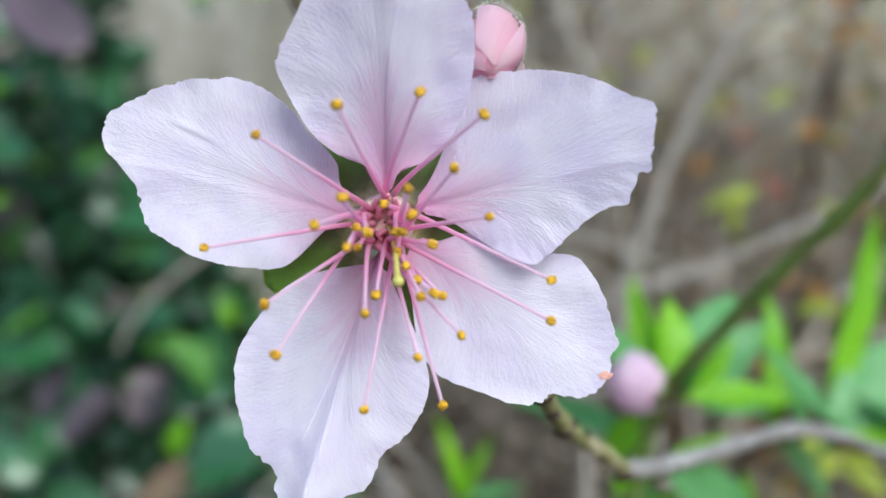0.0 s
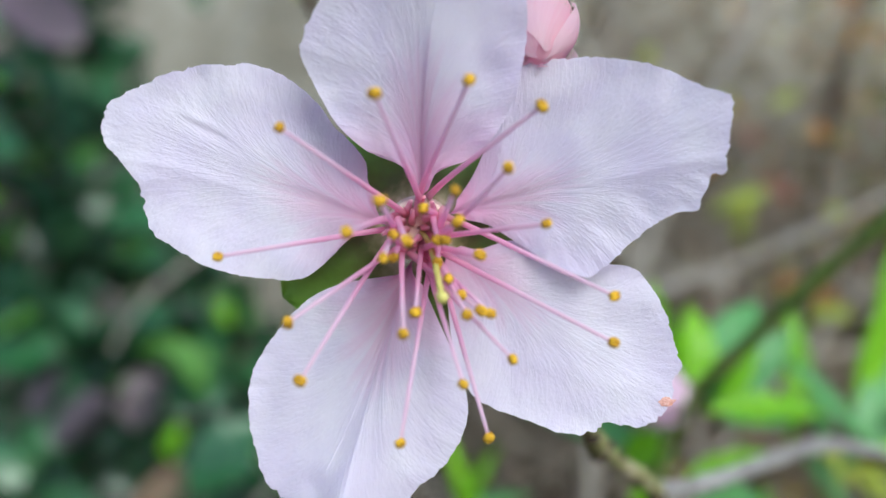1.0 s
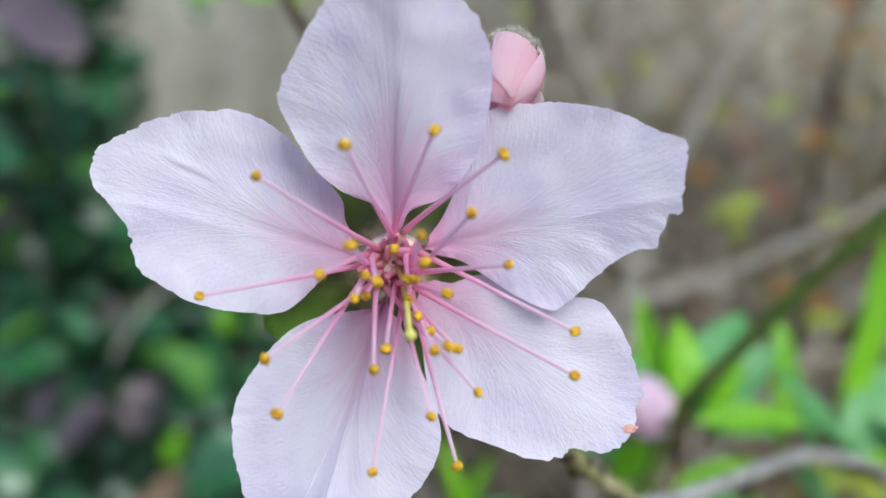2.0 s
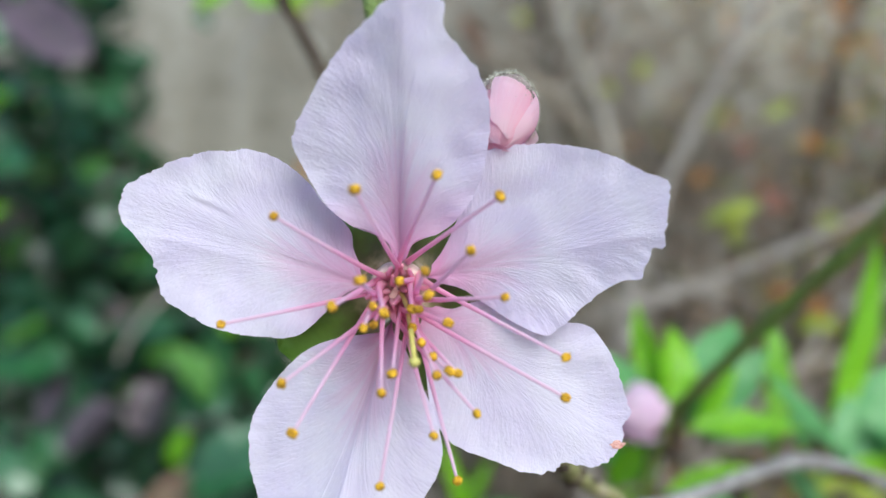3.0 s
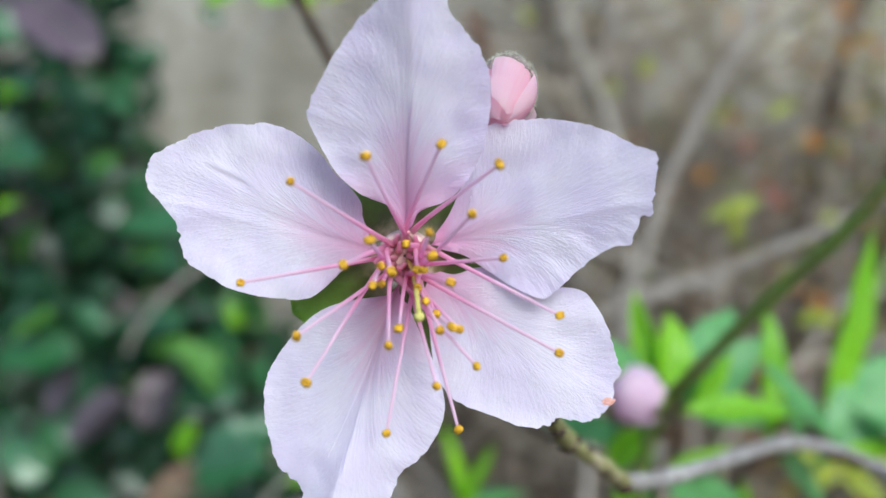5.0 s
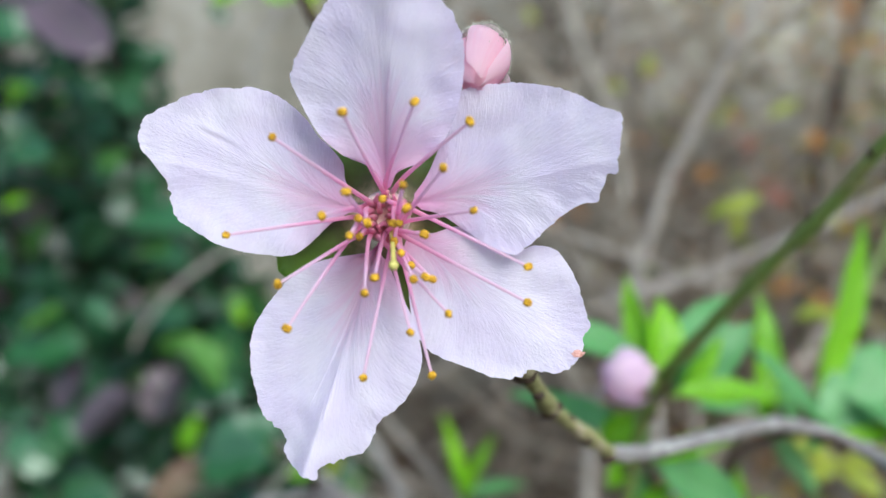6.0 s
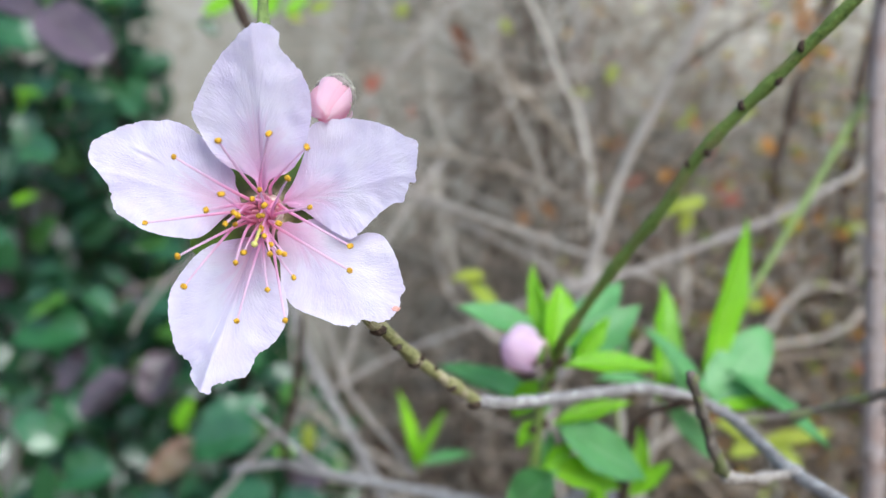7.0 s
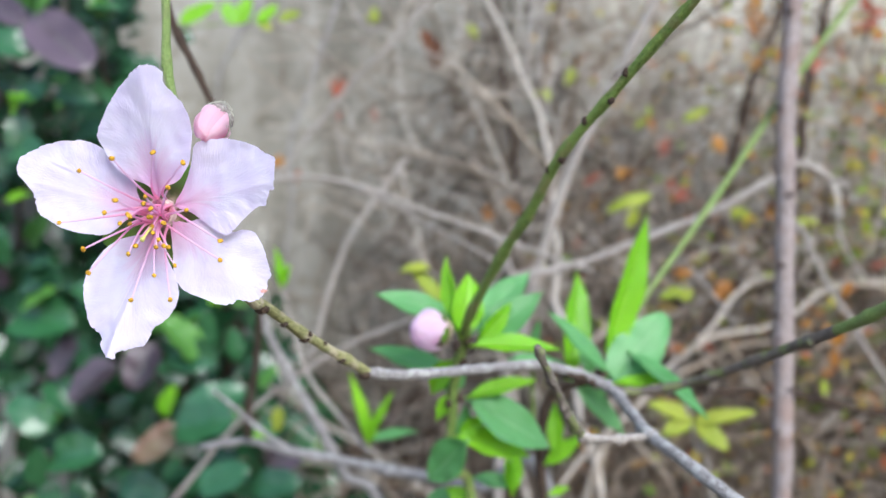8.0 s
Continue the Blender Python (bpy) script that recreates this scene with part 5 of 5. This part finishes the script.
# ---- evergreen shrub beside the wall ----
def evergreen_shrub():
    foot = (-20.0, 48.0, -70.0)
    s = thing("evergreen_shrub", "dense evergreen shrub with glossy rounded leaves, some purple or reddish", "shrub", at(foot))
    rng = random.Random(7)
    for k in range(16):
        x = -36 + 27 * rng.random()
        z = 20 - 34 * max(0, (x + 25) / 13) * 0.9
        bm = stem([foot, (x * 0.6 - 8, 50, -45), (x + rng.uniform(-3, 3), 53, -20), (x, rng.uniform(50, 54), min(z, 18) - 4), (x + rng.uniform(-2, 2), 49, min(z, 18) + 3)], 0.35, 0.08, 6, 7, 0.15, (), 1, k, 0.4)
        part("stem", bm, MAT_DARK if k % 3 else MAT_BROWN, s)
    # leaf shapes shared by all leaves of the shrub
    shapes = []
    for k in range(5):
        bm = bmesh.new()
        leaf_mesh(bm, Vector((0, 0, 0)), Vector((0.01, 0, 0)), 0.0056 + 0.0005 * k, Vector((0, 0, 1)), fold=0.05 + 0.11 * k, curl=0.04 + 0.10 * (k % 3), teeth=0.0, blunt=0.85 - 0.12 * (k % 2), rows=12, cols=3, thick=0.0001, seed=k * 3.3)
        tube(bm, [Vector((-0.0022, 0, -0.0003)), Vector((0, 0, 0)), Vector((0.004, 0, 0.0001))], [0.0002, 0.0002, 0.0001], 4)
        me = {}
        for m in (MAT_SHRUB, MAT_SHRUB_LIGHT, MAT_SHRUB_PURPLE, MAT_SHRUB_RED, MAT_LEAF_NEW):
            me[m] = finish(bm.copy(), m, Vector((0, 0, 0)))
        bm.free()
        shapes.append(me)

    def put(p, ahead, normal, size, mat, k):
        x = ahead.normalized()
        z = (normal - x * normal.dot(x)).normalized()
        y = z.cross(x)
        ob = new("leaf", shapes[k % 5][mat])
        ob.parent = s
        ob.matrix_basis = Matrix.Translation(at(p) - ORIGIN[s]) @ Matrix((x, y, z)).transposed().to_4x4() @ Matrix.Scale(size, 4)

    # the leaves that stand out
    count = itertools.count()

    def stand_out(b, t, mat):
        put(b, at(t) - at(b), Vector((rng.uniform(-0.3, 0.3), -0.8, rng.uniform(0.2, 0.7))), (at(t) - at(b)).length / 0.01, mat, next(count))

    stand_out((-20.70, 39.00, 12.49), (-16.60, 37.50, 9.32), MAT_SHRUB_PURPLE)
    stand_out((-24.69, 40.00, 13.76), (-21.30, 39.00, 12.49), MAT_SHRUB_PURPLE)
    stand_out((-23.68, 39.00, 11.49), (-20.78, 38.50, 10.57), MAT_SHRUB)
    stand_out((-16.48, 41.00, -7.73), (-18.86, 40.00, -9.80), MAT_SHRUB_PURPLE)
    stand_out((-14.09, 41.00, -6.49), (-15.22, 40.00, -9.05), MAT_SHRUB_PURPLE)
    stand_out((-12.64, 41.00, -11.36), (-14.92, 40.00, -13.18), MAT_SHRUB_RED)
    stand_out((-19.60, 42.00, -6.38), (-20.61, 41.00, -8.67), MAT_SHRUB_PURPLE)
    stand_out((-13.51, 41.00, -10.70), (-13.00, 40.50, -8.92), MAT_LEAF_NEW)
    stand_out((-22.03, 40.00, 7.61), (-22.72, 40.00, 8.27), MAT_LEAF_NEW)
    stand_out((-22.20, 40.00, 7.78), (-21.60, 40.00, 8.28), MAT_LEAF_NEW)
    stand_out((-22.27, 40.00, 7.61), (-22.53, 40.00, 7.04), MAT_LEAF_NEW)
    stand_out((-22.07, 41.00, -3.77), (-20.45, 41.00, -3.16), MAT_LEAF_NEW)
    stand_out((-11.77, 40.00, -10.62), (-8.64, 40.00, -8.56), MAT_SHRUB)
    stand_out((-12.25, 39.50, -11.18), (-8.64, 39.00, -10.33), MAT_SHRUB)
    stand_out((-19.12, 39.00, -13.03), (-16.24, 38.50, -12.34), MAT_SHRUB)
    stand_out((-10.70, 39.00, -14.26), (-7.64, 38.50, -13.07), MAT_SHRUB)
    stand_out((-7.60, 39.00, -14.17), (-4.74, 38.50, -13.62), MAT_SHRUB)
    stand_out((-19.58, 39.50, -11.36), (-22.00, 39.00, -9.52), MAT_SHRUB)
    stand_out((-13.42, 41.50, -6.88), (-10.31, 41.00, -7.42), MAT_SHRUB)
    stand_out((-22.58, 41.00, -4.97), (-18.77, 40.00, -5.14), MAT_SHRUB)
    stand_out((-20.25, 39.00, -14.53), (-19.41, 38.00, -12.14), MAT_SHRUB)
    stand_out((-15.13, 39.00, -14.06), (-12.26, 38.00, -14.64), MAT_SHRUB)
    made = 0
    back = bmesh.new()
    while made < 1500:
        z = rng.uniform(-22, 20)
        edge = -21.0 if z > 8 else -21.0 + 11.5 * (8 - z) / 16 if z > -8 else -9.5 + 8 * (-8 - z) / 14
        x = edge - 23 * rng.random() ** 1.25 + 1.2
        if x < -42:
            continue
        y = rng.uniform(40, 52) + max(0, (x - edge) * 0.5)
        a = rng.uniform(0, 6.28)
        ahead = Vector((math.cos(a), -0.25 + rng.uniform(-0.3, 0.3), math.sin(a) * 0.8 + 0.1))
        nrm = Vector((rng.uniform(-0.7, 0.7), -0.7, rng.uniform(-0.1, 1.3)))
        pick = rng.random()
        mat = MAT_SHRUB if pick < 0.72 else MAT_SHRUB_LIGHT if pick < 0.9 else MAT_SHRUB_PURPLE if pick < 0.95 else MAT_SHRUB_RED if pick < 0.954 else MAT_LEAF_NEW
        size = rng.uniform(1.5, 3.1) * (0.55 if mat is MAT_LEAF_NEW else 1)
        if made < 275:
            put((x, y, z), ahead, nrm, size, mat, made)
        else:
            q = (x - 1.5, min(y, 47) + rng.uniform(4, 11), z)
            leaf_mesh(back, at(q), at(q) + ahead.normalized() * size * 0.01, size * 0.0058, nrm, fold=0.15, curl=0.08, teeth=0.0, blunt=0.85, rows=5, cols=2, thick=0.0002, seed=made)
        made += 1
    tagged(part("leaf_mass", back, MAT_SHRUB, s), kind="stuff")


evergreen_shrub()


# ---- tangle of bare twigs before the wall ----
def tangle():
    rng = random.Random(21)
    twigs, tips = [], []

    def run(p, d, length, r, bend, depth=0):
        if depth == 0 and p.x > 13 and p.z > 3 and rng.random() < 0.5:
            return
        if depth == 0:
            twigs.append([])
        n = max(4, int(length / 2.0))
        line = [p]
        for i in range(n):
            d = (d + Vector((rng.gauss(0, bend), rng.gauss(0, bend * 0.6), rng.gauss(0, bend) - 0.01))).normalized()
            q = line[-1] + d * length / n
            if q.y > 61:
                q.y, d.y = 61, -abs(d.y)
            if q.y < 39:
                q.y, d.y = 39, abs(d.y)
            line.append(q)
            if q.x < -8:
                break
            if depth < 2 and i > 0 and rng.random() < 0.33:
                side = (d + Vector((rng.gauss(0, 0.9), rng.gauss(0, 0.5), rng.gauss(0, 0.9)))).normalized()
                run(q, side, length * rng.uniform(0.2, 0.5), r * 0.6, bend * 1.2, depth + 1)
        tips.append(line[-1])
        tips.append(line[len(line) // 2])
        pts = spline([at(q) for q in line], 2)
        k = len(pts) - 1
        twigs[-1].append((pts, [(r * (1 - 0.6 * i / k)) / 100 for i in range(k + 1)]))

    def grown(name, name_label, mat, place, most):
        """One thicket: its nearest twigs, each with its side shoots, are parts; the rest behind them is joined."""
        t = thing(name, name_label, "thicket", at(place))
        order = sorted(twigs, key=lambda w: min(p.y for pts, _ in w for p in pts))
        for w in order[:most]:
            bm = bmesh.new()
            for pts, radii in w:
                tube(bm, pts, radii, 5)
            part("twig", bm, mat, t)
        if order[most:]:
            bm = bmesh.new()
            for pts, radii in itertools.chain(*order[most:]):
                tube(bm, pts, radii, 5)
            tagged(part("twig_mass", bm, mat, t), kind="stuff")
        twigs.clear()

    for i in range(105):
        x = rng.triangular(3, 46, 18)
        run(Vector((x, rng.uniform(40, 58), -70.0 if i % 3 == 0 else rng.uniform(-30, -18))), Vector((rng.gauss(0, 0.5), rng.gauss(0, 0.1), 1)).normalized(), rng.uniform(70, 110) if i % 3 == 0 else rng.uniform(25, 55), 0.06 + 0.2 * rng.random() ** 2.2, 0.2)
    for i in range(165):
        x = rng.triangular(1, 44, 24)
        a = rng.uniform(-0.9, 0.9) + (math.pi if rng.random() < 0.5 else 0)
        run(Vector((x, rng.uniform(40, 60), rng.triangular(-24, 22, -8))), Vector((math.cos(a), rng.gauss(0, 0.2), math.sin(a))).normalized(), rng.uniform(12, 40), 0.03 + 0.08 * rng.random() ** 2, 0.26)
    for i in range(170):
        a = rng.uniform(-1.2, 1.2) + (math.pi if rng.random() < 0.5 else 0)
        run(Vector((rng.triangular(6, 34, 14), rng.uniform(42, 60), rng.uniform(-6, 24))), Vector((math.cos(a) * 0.7, rng.gauss(0, 0.15), math.sin(a))).normalized(), rng.uniform(9, 26), 0.025 + 0.05 * rng.random(), 0.24)
    for i in range(230):
        a = rng.uniform(-1.3, 1.3) + (math.pi if rng.random() < 0.5 else 0)
        run(Vector((rng.triangular(10, 44, 30), rng.uniform(40, 52), rng.triangular(-22, 20, -8))), Vector((math.cos(a), rng.gauss(0, 0.15), math.sin(a))).normalized(), rng.uniform(8, 24), 0.02 + 0.045 * rng.random(), 0.15)
    for i in range(70):
        a = rng.uniform(0.2, 1.5) + (math.pi if rng.random() < 0.5 else 0)
        run(Vector((rng.triangular(4, 22, 12), rng.uniform(44, 60), rng.uniform(2, 22))), Vector((math.cos(a) * 0.7, rng.gauss(0, 0.15), math.sin(a))).normalized(), rng.uniform(12, 30), 0.04 + 0.10 * rng.random() ** 2, 0.22)
    grown("bare_thicket", "tangled thicket of bare brown and grey twigs before the wall", MAT_TANGLE, (20, 50, -70), 280)
    # dark twigs close to the wall, mostly added as shade in hollows and low down
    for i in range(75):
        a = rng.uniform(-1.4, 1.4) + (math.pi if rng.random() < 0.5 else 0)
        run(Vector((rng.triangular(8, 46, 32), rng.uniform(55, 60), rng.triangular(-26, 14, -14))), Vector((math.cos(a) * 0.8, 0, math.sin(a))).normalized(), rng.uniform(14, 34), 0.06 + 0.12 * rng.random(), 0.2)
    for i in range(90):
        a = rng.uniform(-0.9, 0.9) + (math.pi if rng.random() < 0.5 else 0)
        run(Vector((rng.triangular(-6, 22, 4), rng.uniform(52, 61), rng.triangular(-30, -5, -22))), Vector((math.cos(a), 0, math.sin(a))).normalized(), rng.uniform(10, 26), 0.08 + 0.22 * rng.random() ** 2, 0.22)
    # dark upright twigs higher up
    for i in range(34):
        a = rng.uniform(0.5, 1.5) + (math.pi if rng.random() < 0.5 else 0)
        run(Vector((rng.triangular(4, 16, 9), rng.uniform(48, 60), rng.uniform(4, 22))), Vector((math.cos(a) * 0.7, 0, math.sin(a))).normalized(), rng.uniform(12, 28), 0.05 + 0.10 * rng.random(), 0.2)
    grown("shade_brushwood", "dark brown twigs close to the wall, most added to stand for shade", MAT_DARK, (10, 58, -70), 280)
    # small leaves left on the twigs
    bm = bmesh.new()
    rng = random.Random(5)
    rng.shuffle(tips)
    tips = [q for q in tips if -14 < q.x < 42 and -26 < q.z < 26]
    tips.sort(key=lambda q: -0.5 * q.x + 30 * rng.random())
    for p in tips[:2300]:
        a = rng.uniform(0, 6.28)
        size = rng.uniform(0.3, 0.7) + 0.6 * rng.random() ** 4
        d = Vector((math.cos(a), rng.gauss(0, 0.4), math.sin(a))).normalized()
        for k in range(rng.choice((1, 1, 2, 3))):
            d = (d + noise.noise_vector(Vector((k * 5.1, size * 9, a))) * 0.9).normalized()
            leaf_mesh(bm, at(p), at(p + d * size), size * rng.uniform(0.35, 0.6) / 100, Vector((rng.gauss(0, 0.4), -1, rng.gauss(0.3, 0.4))), fold=0.3, curl=0.1, teeth=0.0, blunt=0.4, rows=4, cols=1, thick=0.00008, seed=a)
    alone("small_leaves", bm, MAT_LEAFLET, "scattered small green, yellow and rust-red leaves on the twigs", "leaves", kind="stuff")


tangle()


def hedge():
    """Evergreen leaves deep in the thicket."""
    rng = random.Random(9)
    t = thing("evergreen_sprigs", "dark green and yellowish leaves deep in the thicket", "sprigs", at((38, 60, -70)))
    shapes = []
    for k in range(6):
        bm = bmesh.new()
        leaf_mesh(bm, Vector((0, 0, 0)), Vector((0.01, 0, 0)), 0.0052, Vector((0, 0, 1)), fold=0.2 + 0.05 * k, curl=0.1, teeth=0.0, blunt=0.7, rows=6, cols=2, thick=0.0001, seed=k)
        shapes.append(finish(bm, MAT_THICKET_LEAF, Vector((0, 0, 0))))
    for i in range(240):
        p = Vector((rng.triangular(22, 48, 36), rng.uniform(46, 58), rng.triangular(-16, 18, 3)))
        a = rng.uniform(0, 6.28)
        x = Vector((math.cos(a), rng.gauss(0, 0.3), math.sin(a))).normalized()
        z = Vector((rng.gauss(0, 0.5), -1, rng.gauss(0.3, 0.5)))
        z = (z - x * z.dot(x)).normalized()
        ob = new("leaf", shapes[i % 6])
        ob.parent = t
        ob.matrix_basis = Matrix.Translation(at(p) - ORIGIN[t]) @ Matrix((x, z.cross(x), z)).transposed().to_4x4() @ Matrix.Scale(rng.uniform(0.7, 1.7), 4)
    for k in range(9):
        x = rng.uniform(24, 46)
        part("stem", stem([(38, 60, -70), (x, 59, -30), (x + rng.uniform(-3, 3), 57, -8), (x + rng.uniform(-5, 5), 53, 12)], 0.25, 0.07, 6, 7, 0.15, (), 1, k + 90, 0.4), MAT_DARK, t)


hedge()
